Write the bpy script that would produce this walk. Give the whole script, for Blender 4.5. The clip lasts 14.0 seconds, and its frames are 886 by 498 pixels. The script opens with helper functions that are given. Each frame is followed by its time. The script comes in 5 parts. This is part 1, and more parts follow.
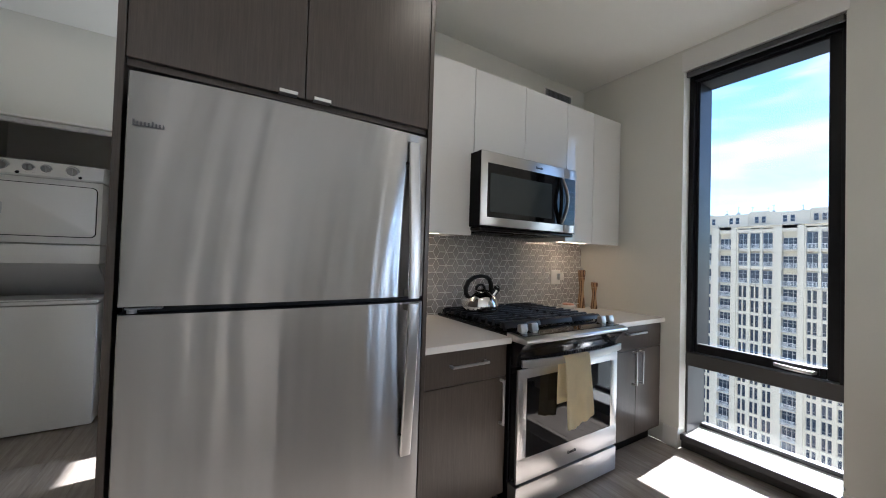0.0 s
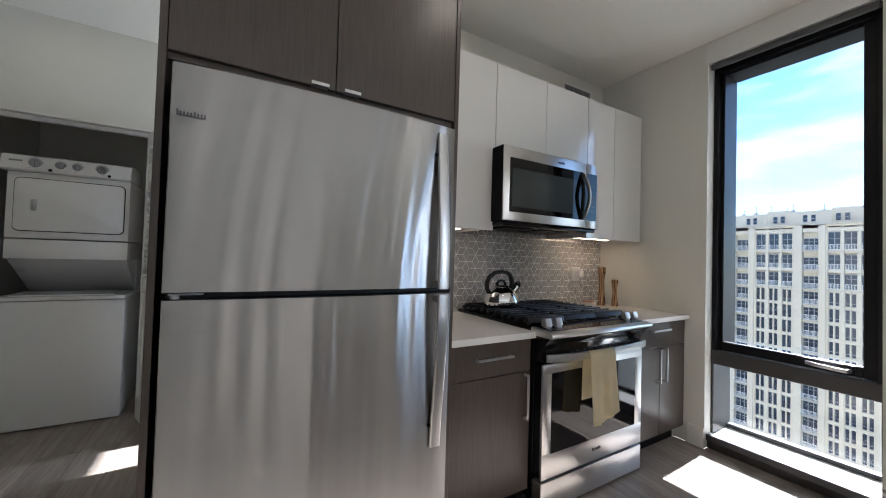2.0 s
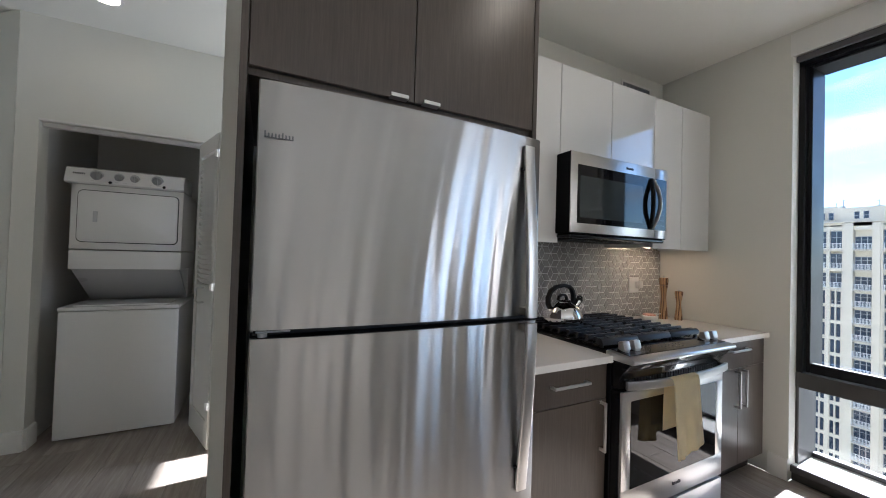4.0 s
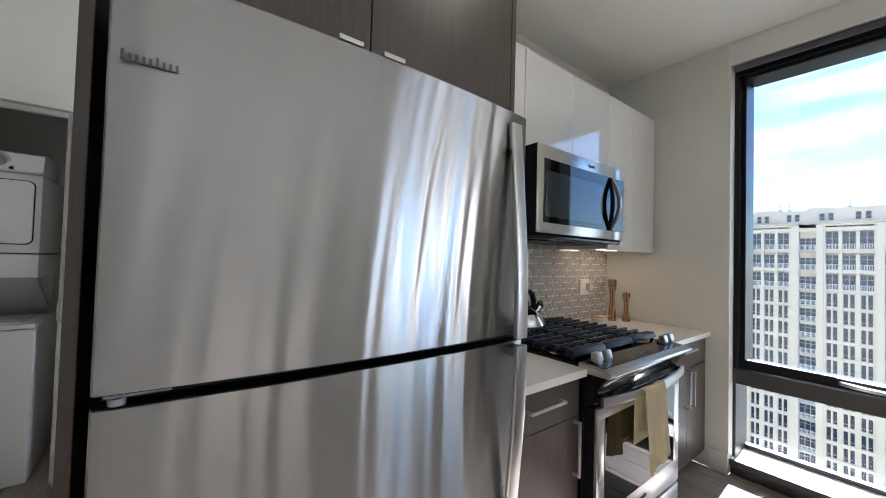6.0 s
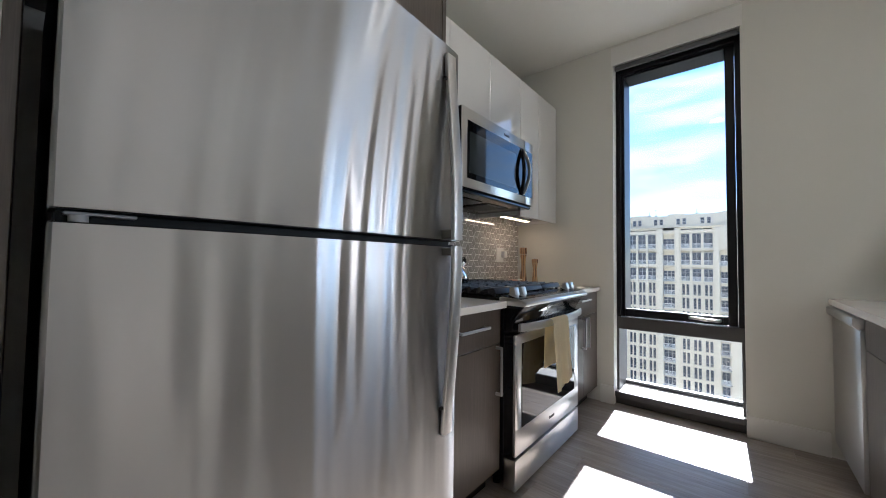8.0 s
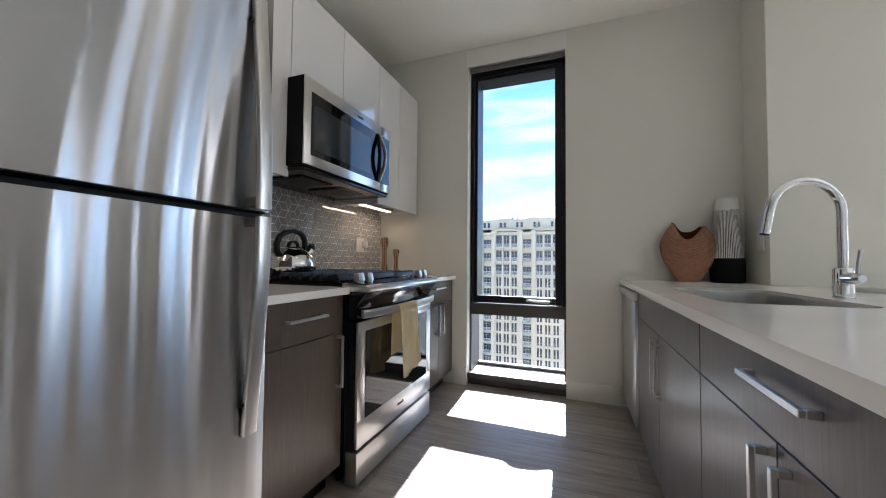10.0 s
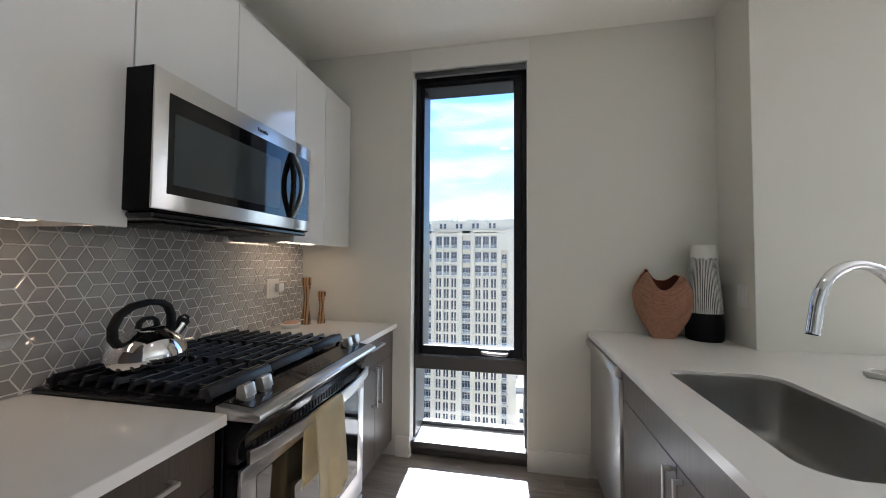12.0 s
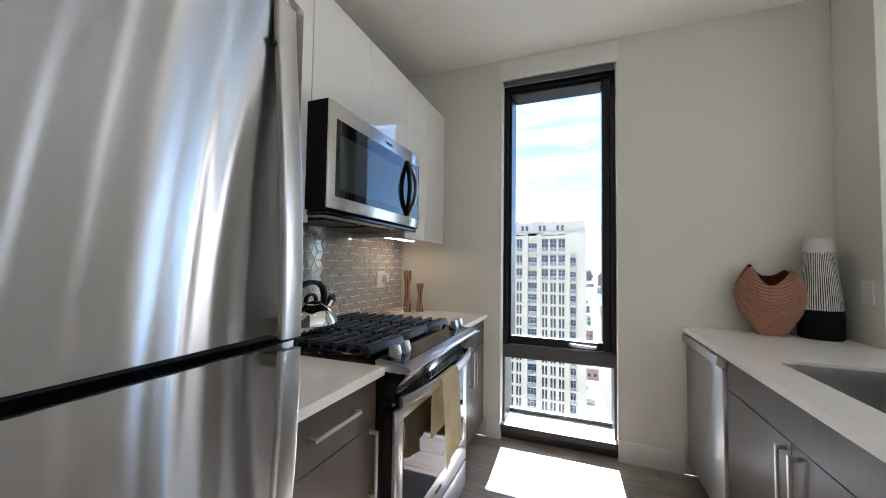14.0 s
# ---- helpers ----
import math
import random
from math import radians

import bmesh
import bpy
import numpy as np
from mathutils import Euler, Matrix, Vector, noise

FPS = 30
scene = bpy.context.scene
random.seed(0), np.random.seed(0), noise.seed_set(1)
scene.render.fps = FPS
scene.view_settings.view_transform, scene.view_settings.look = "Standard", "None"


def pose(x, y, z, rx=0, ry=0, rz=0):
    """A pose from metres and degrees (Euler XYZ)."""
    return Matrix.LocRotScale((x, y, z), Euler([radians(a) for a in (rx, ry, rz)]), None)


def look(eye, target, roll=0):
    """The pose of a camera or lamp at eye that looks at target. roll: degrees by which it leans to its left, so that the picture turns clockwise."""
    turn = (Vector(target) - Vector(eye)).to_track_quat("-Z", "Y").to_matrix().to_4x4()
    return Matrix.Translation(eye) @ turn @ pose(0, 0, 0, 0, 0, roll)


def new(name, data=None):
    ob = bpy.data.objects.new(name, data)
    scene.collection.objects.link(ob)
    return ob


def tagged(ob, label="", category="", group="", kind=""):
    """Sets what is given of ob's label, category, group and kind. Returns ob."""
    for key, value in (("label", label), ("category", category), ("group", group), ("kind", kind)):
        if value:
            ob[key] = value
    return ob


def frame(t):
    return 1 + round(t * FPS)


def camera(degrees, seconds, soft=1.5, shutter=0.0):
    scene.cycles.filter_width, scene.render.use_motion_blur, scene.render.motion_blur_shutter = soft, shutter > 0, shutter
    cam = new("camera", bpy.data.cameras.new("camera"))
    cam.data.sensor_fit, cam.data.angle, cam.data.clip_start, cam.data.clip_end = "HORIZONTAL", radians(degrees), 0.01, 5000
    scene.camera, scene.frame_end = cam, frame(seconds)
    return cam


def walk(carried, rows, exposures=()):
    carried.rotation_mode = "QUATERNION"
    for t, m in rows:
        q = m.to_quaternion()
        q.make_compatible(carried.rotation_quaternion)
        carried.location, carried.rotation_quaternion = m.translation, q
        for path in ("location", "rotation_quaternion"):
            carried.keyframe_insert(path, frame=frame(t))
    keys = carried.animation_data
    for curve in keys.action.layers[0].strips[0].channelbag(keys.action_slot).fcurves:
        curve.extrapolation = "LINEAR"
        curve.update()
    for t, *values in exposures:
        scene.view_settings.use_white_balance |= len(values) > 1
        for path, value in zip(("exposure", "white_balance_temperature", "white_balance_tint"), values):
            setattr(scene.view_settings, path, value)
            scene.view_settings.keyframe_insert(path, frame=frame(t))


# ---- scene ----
cam = camera(102.2, 14.0, soft=1.0)
SUN_STRENGTH, SKY_STRENGTH, LIVING_W, HALL_W = 5.0, 0.058, 18.0, 4.6
LED_STRENGTH, LAMP_STRENGTH, HALL_LAMP_STRENGTH = 2.6, 8.5, 1.8
STRIP_W = 54.0
TILE_AT, TILE_DIRS = (1.955, 1.187), (0, 60, 120)
PATH = [
    (0, (0.675, 1.301, 1.247), (1.736, 2.996, 1.288), 1.7),
    (0.5, (0.671, 1.302, 1.239), (1.722, 3.003, 1.282), 1.6),
    (1, (0.662, 1.311, 1.242), (1.703, 3.018, 1.284), 1.6),
    (1.5, (0.662, 1.312, 1.245), (1.693, 3.025, 1.287), 1.7),
    (2, (0.621, 1.336, 1.209), (1.633, 3.06, 1.256), 1.7),
    (2.5, (0.529, 1.347, 1.194), (1.441, 3.127, 1.238), 1.8),
    (3, (0.451, 1.376, 1.247), (1.31, 3.182, 1.286), 1.8),
    (5.5, (0.574, 1.755, 1.296), (1.678, 3.422, 1.336), 1.6),
    (6, (0.552, 1.798, 1.293), (1.757, 3.393, 1.343), 1.6),
    (6.5, (0.49, 1.849, 1.257), (1.799, 3.359, 1.318), 1.6),
    (7, (0.441, 1.83, 1.194), (1.823, 3.275, 1.263), 1.2),
    (9.5, (0.514, 1.691, 0.899), (2.314, 2.558, 0.968), 0.6),
    (10, (0.586, 1.671, 0.98), (2.457, 2.377, 1.048), 0.5),
    (10.5, (0.685, 1.678, 1.071), (2.594, 2.271, 1.136), 0.5),
    (11, (0.848, 1.719, 1.166), (2.786, 2.207, 1.226), 0.5),
    (11.5, (0.983, 1.793, 1.239), (2.942, 2.188, 1.307), 0.5),
    (12, (1.047, 1.839, 1.278), (3.009, 2.224, 1.348), 0.4),
    (12.5, (1.085, 1.819, 1.305), (3.047, 2.202, 1.375), 0.5),
    (13, (1.08, 1.815, 1.298), (3.042, 2.198, 1.367), 0.6),
    (13.5, (0.981, 1.874, 1.245), (2.941, 2.265, 1.32), 0.7),
    (14, (0.805, 1.96, 1.219), (2.667, 2.687, 1.303), 0.8),
]
EXPOSURES = [(t, e + 0.35, 5520, 13.2) for t, e in ((0.0, 2.25), (3.2, 2.25), (5.3, 2.54), (6.1, 2.40), (6.6, 2.23), (9.3, 2.24), (11.0, 2.28), (12.5, 2.28), (13.0, 2.42), (14.0, 2.58))]
walk(cam, [(t, look(eye, target, roll)) for t, eye, target, roll in PATH], EXPOSURES)


# ---- world, sun, large lights ----
SUN_TO = Vector((1.0, 0.04, 0.64)).normalized()
world = bpy.data.worlds.new("sky_world")
scene.world = world
world.use_nodes = True
wn, wl = world.node_tree.nodes, world.node_tree.links
wn.clear()
w_out = wn.new("ShaderNodeOutputWorld")
w_bg = wn.new("ShaderNodeBackground")
w_sky = wn.new("ShaderNodeTexSky")
w_sky.sky_type = "NISHITA"
w_sky.sun_disc = False
w_sky.sun_elevation = math.asin(SUN_TO.z)
w_sky.sun_rotation = math.atan2(SUN_TO.x, SUN_TO.y)
w_sky.altitude = 200.0
w_sky.dust_density = 0.0
w_sky.air_density = 1.0
w_sky.ozone_density = 5.0
w_tc = wn.new("ShaderNodeTexCoord")
w_map = wn.new("ShaderNodeMapping")
w_map.inputs["Rotation"].default_value = (radians(20), 0, radians(10))
w_map.inputs["Scale"].default_value = (2.2, 2.2, 11.0)
w_noise = wn.new("ShaderNodeTexNoise")
w_noise.inputs["Scale"].default_value = 2.1
w_noise.inputs["Detail"].default_value = 7.0
w_noise.inputs["Distortion"].default_value = 0.7
w_ramp = wn.new("ShaderNodeValToRGB")
w_ramp.color_ramp.elements[0].position = 0.42
w_ramp.color_ramp.elements[1].position = 0.72
w_ramp.color_ramp.elements[1].color = (0.85, 0.85, 0.85, 1)
w_mix = wn.new("ShaderNodeMix")
w_mix.data_type = "RGBA"
w_mix.inputs[7].default_value = (4.7, 4.9, 5.1, 1)
wl.new(w_tc.outputs["Generated"], w_map.inputs["Vector"])
wl.new(w_map.outputs["Vector"], w_noise.inputs["Vector"])
wl.new(w_noise.outputs["Fac"], w_ramp.inputs["Fac"])
wl.new(w_ramp.outputs["Color"], w_mix.inputs[0])
wl.new(w_sky.outputs["Color"], w_mix.inputs[6])
wl.new(w_mix.outputs[2], w_bg.inputs["Color"])
w_bg.inputs["Strength"].default_value = SKY_STRENGTH
wl.new(w_bg.outputs["Background"], w_out.inputs["Surface"])

sun_data = bpy.data.lights.new("sun", "SUN")
sun_data.energy, sun_data.angle, sun_data.color = SUN_STRENGTH, radians(0.53), (1.0, 0.95, 0.87)
sun = new("sun", sun_data)
sun.matrix_world = look((0, 0, 0), -SUN_TO)


def area_lamp(name, eye, target, size_x, size_y, watts, colour, spread=84):
    data = bpy.data.lights.new(name, "AREA")
    data.shape, data.size, data.size_y, data.energy, data.color = "RECTANGLE", size_x, size_y, watts, colour
    data.spread = radians(spread)
    ob = new(name, data)
    ob.matrix_world = look(eye, target)
    return ob


# daylight standing in the living room's and the hall's window openings
area_lamp("window_daylight", (3.60, -2.12, 1.15), (0.0, -2.12, 1.15), 2.6, 2.0, LIVING_W, (0.90, 0.95, 1.0))
# slim tinted lamps added to put bright upright streaks on the refrigerator doors
for y, w, c in ((-1.10, 0.06, (1.0, 0.86, 0.72)), (-1.78, 0.07, (0.86, 0.94, 1.0)), (-2.46, 0.07, (0.48, 0.72, 1.0)), (-3.15, 0.09, (1.0, 0.98, 0.95))):
    area_lamp("door_streak_lamp", (3.52, y, 1.15), (0.0, y, 1.15), w, 2.0, STRIP_W * w, c, 180)
area_lamp("window_daylight", (3.62, 4.08, 1.5), (0.0, 4.08, 1.5), 0.7, 1.4, HALL_W, (0.92, 0.96, 1.0))

# ---- materials ----
def principled(name, colour, rough=0.5, metal=0.0, spec=0.5, coat=0.0):
    m = bpy.data.materials.new(name)
    m.use_nodes = True
    b = m.node_tree.nodes["Principled BSDF"]
    b.inputs["Base Color"].default_value = (*colour, 1)
    b.inputs["Roughness"].default_value = rough
    b.inputs["Metallic"].default_value = metal
    b.inputs["Specular IOR Level"].default_value = spec
    b.inputs["Coat Weight"].default_value = coat
    b.inputs["Coat Roughness"].default_value = 0.05
    return m, m.node_tree.nodes, m.node_tree.links, b


def coords(n, l, scale=(1, 1, 1), space="Object"):
    tc, mp = n.new("ShaderNodeTexCoord"), n.new("ShaderNodeMapping")
    mp.inputs["Scale"].default_value = scale
    l.new(tc.outputs[space], mp.inputs["Vector"])
    return mp.outputs["Vector"]


def noise_tex(n, l, vec, scale, detail=4.0, rough=0.55, dist=0.0):
    t = n.new("ShaderNodeTexNoise")
    t.inputs["Scale"].default_value, t.inputs["Detail"].default_value = scale, detail
    t.inputs["Roughness"].default_value, t.inputs["Distortion"].default_value = rough, dist
    l.new(vec, t.inputs["Vector"])
    return t.outputs["Fac"]


def ramp(n, l, fac, stops):
    r = n.new("ShaderNodeValToRGB")
    e = r.color_ramp.elements
    while len(e) < len(stops):
        e.new(0.5)
    for k, (p, c) in enumerate(stops):
        e[k].position, e[k].color = p, (*c, 1)
    l.new(fac, r.inputs["Fac"])
    return r.outputs["Color"]


def bump(n, l, b, height, strength, distance):
    k = n.new("ShaderNodeBump")
    k.inputs["Strength"].default_value, k.inputs["Distance"].default_value = strength, distance
    l.new(height, k.inputs["Height"])
    l.new(k.outputs["Normal"], b.inputs["Normal"])
    return k


def math_node(n, l, op, a, b):
    k = n.new("ShaderNodeMath")
    k.operation = op
    for i, v in enumerate((a, b)):
        if isinstance(v, (int, float)):
            k.inputs[i].default_value = v
        else:
            l.new(v, k.inputs[i])
    return k.outputs[0]


def shade(c, f):
    return tuple(v * f for v in c)


def mottled(name, colour, rough, spread=0.06, big=1.5, small=90.0, bump_d=0.0004, bump_s=0.3, metal=0.0, spec=0.5, rough_var=0.08, stretch=(1, 1, 1), coat=0.0):
    """A plain surface with variation at two scales, a fine relief and uneven gloss."""
    m, n, l, b = principled(name, colour, rough, metal, spec, coat)
    v = coords(n, l, stretch)
    f1, f2 = noise_tex(n, l, v, big, 3.0), noise_tex(n, l, v, small, 4.0)
    f = math_node(n, l, "ADD", math_node(n, l, "MULTIPLY", f1, 0.6), math_node(n, l, "MULTIPLY", f2, 0.4))
    l.new(ramp(n, l, f, [(0.3, shade(colour, 1 - spread)), (0.7, shade(colour, 1 + spread))]), b.inputs["Base Color"])
    r = math_node(n, l, "ADD", math_node(n, l, "MULTIPLY", f1, 2 * rough_var), rough - rough_var)
    l.new(r, b.inputs["Roughness"])
    if bump_d:
        bump(n, l, b, f2, bump_s, bump_d)
    return m


def wood(name, dark, light, rough, grain=(60, 60, 2.5), per_object=False, bump_d=0.0005, spec=0.4, coat=0.0):
    """Grain drawn out along the axis with the smallest scale."""
    m, n, l, b = principled(name, light, rough, 0, spec, coat)
    tc = n.new("ShaderNodeTexCoord")
    mp = n.new("ShaderNodeMapping")
    mp.inputs["Scale"].default_value = grain
    vec = tc.outputs["Object"]
    info = n.new("ShaderNodeObjectInfo")
    if per_object:
        add = n.new("ShaderNodeVectorMath")
        add.operation = "ADD"
        off = n.new("ShaderNodeVectorMath")
        off.operation = "SCALE"
        off.inputs[0].default_value = (7.3, 3.1, 5.7)
        l.new(info.outputs["Random"], off.inputs["Scale"])
        l.new(vec, add.inputs[0])
        l.new(off.outputs[0], add.inputs[1])
        vec = add.outputs[0]
    l.new(vec, mp.inputs["Vector"])
    g1 = noise_tex(n, l, mp.outputs["Vector"], 1.0, 6.0, 0.6, 0.6)
    g2 = noise_tex(n, l, mp.outputs["Vector"], 4.5, 3.0, 0.6, 0.2)
    g = math_node(n, l, "ADD", math_node(n, l, "MULTIPLY", g1, 0.65), math_node(n, l, "MULTIPLY", g2, 0.35))
    col = ramp(n, l, g, [(0.32, dark), (0.52, tuple((a + c) / 2 for a, c in zip(dark, light))), (0.68, light)])
    if per_object:
        hsv = n.new("ShaderNodeHueSaturation")
        l.new(math_node(n, l, "ADD", math_node(n, l, "MULTIPLY", info.outputs["Random"], 0.22), 0.89), hsv.inputs["Value"])
        l.new(col, hsv.inputs["Color"])
        col = hsv.outputs["Color"]
    l.new(col, b.inputs["Base Color"])
    l.new(math_node(n, l, "ADD", math_node(n, l, "MULTIPLY", g, -0.15), rough + 0.075), b.inputs["Roughness"])
    bump(n, l, b, g2, 0.25, bump_d)
    return m


def brushed(name, colour, rough, axis, grain, aniso=0.85):
    """Brushed steel: highlights drawn out across the grain."""
    m, n, l, b = principled(name, colour, rough, 1.0)
    b.inputs["Anisotropic"].default_value = aniso
    tg = n.new("ShaderNodeTangent")
    tg.direction_type, tg.axis = "RADIAL", axis
    l.new(tg.outputs["Tangent"], b.inputs["Tangent"])
    v = coords(n, l, grain)
    f = noise_tex(n, l, v, 1.0, 5.0, 0.7)
    l.new(ramp(n, l, f, [(0.3, shade(colour, 0.975)), (0.7, shade(colour, 1.02))]), b.inputs["Base Color"])
    l.new(math_node(n, l, "ADD", math_node(n, l, "MULTIPLY", f, 0.03), rough - 0.015), b.inputs["Roughness"])
    return m


def brushed_sheet(name, colour, rough, aniso, wave):
    """Brushed steel sheet: fine level strokes, and slow upright waves of the sheet that tilt it sideways."""
    m, n, l, b = principled(name, colour, rough, 1.0)
    b.inputs["Anisotropic"].default_value = aniso
    tg = n.new("ShaderNodeTangent")
    tg.direction_type, tg.axis = "RADIAL", "X"
    l.new(tg.outputs["Tangent"], b.inputs["Tangent"])
    f = noise_tex(n, l, coords(n, l, (8, 8, 2600)), 1.0, 2.0, 0.6)
    tc, sep, bent = n.new("ShaderNodeTexCoord"), n.new("ShaderNodeSeparateXYZ"), n.new("ShaderNodeCombineXYZ")
    l.new(tc.outputs["Object"], sep.inputs["Vector"])
    rise = math_node(n, l, "POWER", math_node(n, l, "MAXIMUM", math_node(n, l, "SUBTRACT", sep.outputs["Z"], 1.0), 0.0), 1.7)
    across = math_node(n, l, "SUBTRACT", sep.outputs["X"], math_node(n, l, "MULTIPLY", rise, 0.15))
    for axis, value, factor in (("X", across, 1.0), ("Z", sep.outputs["Z"], 0.03)):
        l.new(math_node(n, l, "MULTIPLY", value, factor), bent.inputs[axis])
    slow = noise_tex(n, l, bent.outputs[0], 6.5, 1.0, 0.4)
    fine = noise_tex(n, l, bent.outputs[0], 27, 1.0, 0.4)
    side = math_node(n, l, "ADD", math_node(n, l, "MULTIPLY", math_node(n, l, "SUBTRACT", slow, 0.5), wave), math_node(n, l, "MULTIPLY", math_node(n, l, "SUBTRACT", fine, 0.5), wave * 0.7))
    tilt = n.new("ShaderNodeCombineXYZ")
    l.new(side, tilt.inputs["X"])
    geo, add, unit = n.new("ShaderNodeNewGeometry"), n.new("ShaderNodeVectorMath"), n.new("ShaderNodeVectorMath")
    add.operation, unit.operation = "ADD", "NORMALIZE"
    l.new(geo.outputs["Normal"], add.inputs[0])
    l.new(tilt.outputs[0], add.inputs[1])
    l.new(add.outputs[0], unit.inputs[0])
    l.new(unit.outputs[0], b.inputs["Normal"])
    smear = noise_tex(n, l, coords(n, l, (2.2, 1, 1.6)), 1.0, 4.0, 0.6)
    l.new(ramp(n, l, f, [(0.3, shade(colour, 0.95)), (0.7, shade(colour, 1.04))]), b.inputs["Base Color"])
    l.new(math_node(n, l, "ADD", math_node(n, l, "MULTIPLY", smear, 0.06), rough - 0.03), b.inputs["Roughness"])
    # the deeper strokes throw part of the light much further up and down
    g, mix = n.new("ShaderNodeBsdfAnisotropic"), n.new("ShaderNodeMixShader")
    g.inputs["Roughness"].default_value, g.inputs["Anisotropy"].default_value = 0.36, -0.80
    g.inputs["Color"].default_value = (*colour, 1)
    l.new(tg.outputs["Tangent"], g.inputs["Tangent"])
    l.new(unit.outputs[0], g.inputs["Normal"])
    mix.inputs["Fac"].default_value = 0.5
    l.new(b.outputs[0], mix.inputs[1])
    l.new(g.outputs[0], mix.inputs[2])
    l.new(mix.outputs[0], n["Material Output"].inputs["Surface"])
    return m


def emitter(name, colour, strength):
    m, n, l, b = principled(name, (0.8, 0.8, 0.8), 0.4)
    b.inputs["Emission Color"].default_value = (*colour, 1)
    b.inputs["Emission Strength"].default_value = strength
    return m


def glass_mat(name, tint=(1, 1, 1), rough=0.0):
    """Thin pane: clear, with a reflection that grows at grazing angles."""
    m = bpy.data.materials.new(name)
    m.use_nodes = True
    n, l = m.node_tree.nodes, m.node_tree.links
    n.clear()
    out, mix = n.new("ShaderNodeOutputMaterial"), n.new("ShaderNodeMixShader")
    tr, gl, fr = n.new("ShaderNodeBsdfTransparent"), n.new("ShaderNodeBsdfGlossy"), n.new("ShaderNodeFresnel")
    tr.inputs["Color"].default_value = (*tint, 1)
    gl.inputs["Roughness"].default_value = rough
    fr.inputs["IOR"].default_value = 1.5
    l.new(fr.outputs["Fac"], mix.inputs["Fac"])
    l.new(tr.outputs[0], mix.inputs[1])
    l.new(gl.outputs[0], mix.inputs[2])
    l.new(mix.outputs[0], out.inputs["Surface"])
    return m


WALL = mottled("wall_paint", (0.70, 0.687, 0.618), 0.55, 0.02, 0.8, 220, 0.0003, 0.25, spec=0.35)
CEIL = mottled("ceiling_paint", (0.81, 0.80, 0.73), 0.6, 0.02, 0.7, 180, 0.0003, 0.2, spec=0.3)
TRIM = mottled("trim_paint", (0.76, 0.745, 0.70), 0.35, 0.02, 2.0, 120, 0.0002, 0.15)
CLOSET_SHADE = mottled("shaded_closet_paint", (0.62, 0.60, 0.55), 0.6, 0.03, 1.0, 200, 0.0003, 0.2)
DARKWOOD = wood("dark_laminate", (0.060, 0.047, 0.037), (0.098, 0.079, 0.064), 0.33, (150, 150, 5), bump_d=0.0002, spec=0.42)
WHITEGLOSS = mottled("white_lacquer", (0.82, 0.81, 0.785), 0.07, 0.01, 1.5, 60, 0.0, 0.0, spec=0.9, rough_var=0.02, coat=1.0)
STEEL_FRIDGE = brushed_sheet("brushed_steel", (0.385, 0.381, 0.371), 0.215, 1.0, 0.60)
STEEL = brushed("range_steel", (0.68, 0.67, 0.655), 0.29, "X", (3, 3, 700), 0.7)
STEEL_DW = brushed("dishwasher_steel", (0.50, 0.49, 0.475), 0.34, "X", (3, 3, 700), 0.8)
STEEL_SINK = mottled("sink_steel", (0.80, 0.78, 0.74), 0.34, 0.05, 5, 160, 0.0001, 0.1, metal=1.0)
NICKEL = mottled("satin_nickel", (0.60, 0.59, 0.57), 0.33, 0.03, 8, 200, 0.0, 0.0, metal=1.0, rough_var=0.04)
BRACKET = mottled("bracket_metal", (0.20, 0.195, 0.175), 0.38, 0.05, 8, 200, 0.0, 0.0, metal=1.0, rough_var=0.04)
CHROME = mottled("chrome", (0.82, 0.82, 0.83), 0.04, 0.01, 5, 100, 0.0, 0.0, metal=1.0, rough_var=0.02)
BLACKGLASS = mottled("black_glass", (0.006, 0.006, 0.007), 0.03, 0.1, 3, 60, 0.0, 0.0, spec=0.5, rough_var=0.015)
BLACKENAMEL = mottled("black_enamel", (0.006, 0.006, 0.007), 0.14, 0.1, 4, 120, 0.0, 0.0, rough_var=0.05, spec=0.35)
BLACKPLASTIC = mottled("black_plastic", (0.006, 0.006, 0.006), 0.5, 0.1, 5, 200, 0.0002, 0.2, spec=0.25)
CASTIRON = mottled("cast_iron", (0.007, 0.008, 0.011), 0.40, 0.15, 8, 320, 0.0005, 0.4)
BLACKPAINT = mottled("black_paint", (0.004, 0.004, 0.005), 0.4, 0.1, 4, 120, 0.0, 0.0, rough_var=0.05, spec=0.08)
FRAME = mottled("window_frame_paint", (0.010, 0.010, 0.011), 0.38, 0.1, 4, 300, 0.0002, 0.15, spec=0.25)
FRAMEGREY = mottled("window_frame_grey", (0.055, 0.053, 0.050), 0.42, 0.08, 4, 300, 0.0002, 0.15)
QUARTZ = mottled("white_quartz", (0.77, 0.75, 0.705), 0.16, 0.025, 3, 420, 0.0, 0.0, spec=0.5, rough_var=0.03)
GROUT = mottled("grout", (0.80, 0.78, 0.74), 0.85, 0.05, 6, 260, 0.0006, 0.4)
PLANK = wood("vinyl_plank", (0.22, 0.182, 0.150), (0.42, 0.365, 0.310), 0.36, (26, 2.0, 26), per_object=True, bump_d=0.0006, spec=0.45)
ENAMEL = mottled("white_enamel", (0.74, 0.73, 0.70), 0.22, 0.015, 2, 90, 0.0, 0.0, rough_var=0.04)
GREYENAMEL = mottled("grey_enamel", (0.50, 0.50, 0.50), 0.3, 0.02, 2, 90, 0.0, 0.0)
GREYPLASTIC = mottled("grey_plastic", (0.30, 0.30, 0.30), 0.4, 0.05, 5, 200, 0.0001, 0.1)
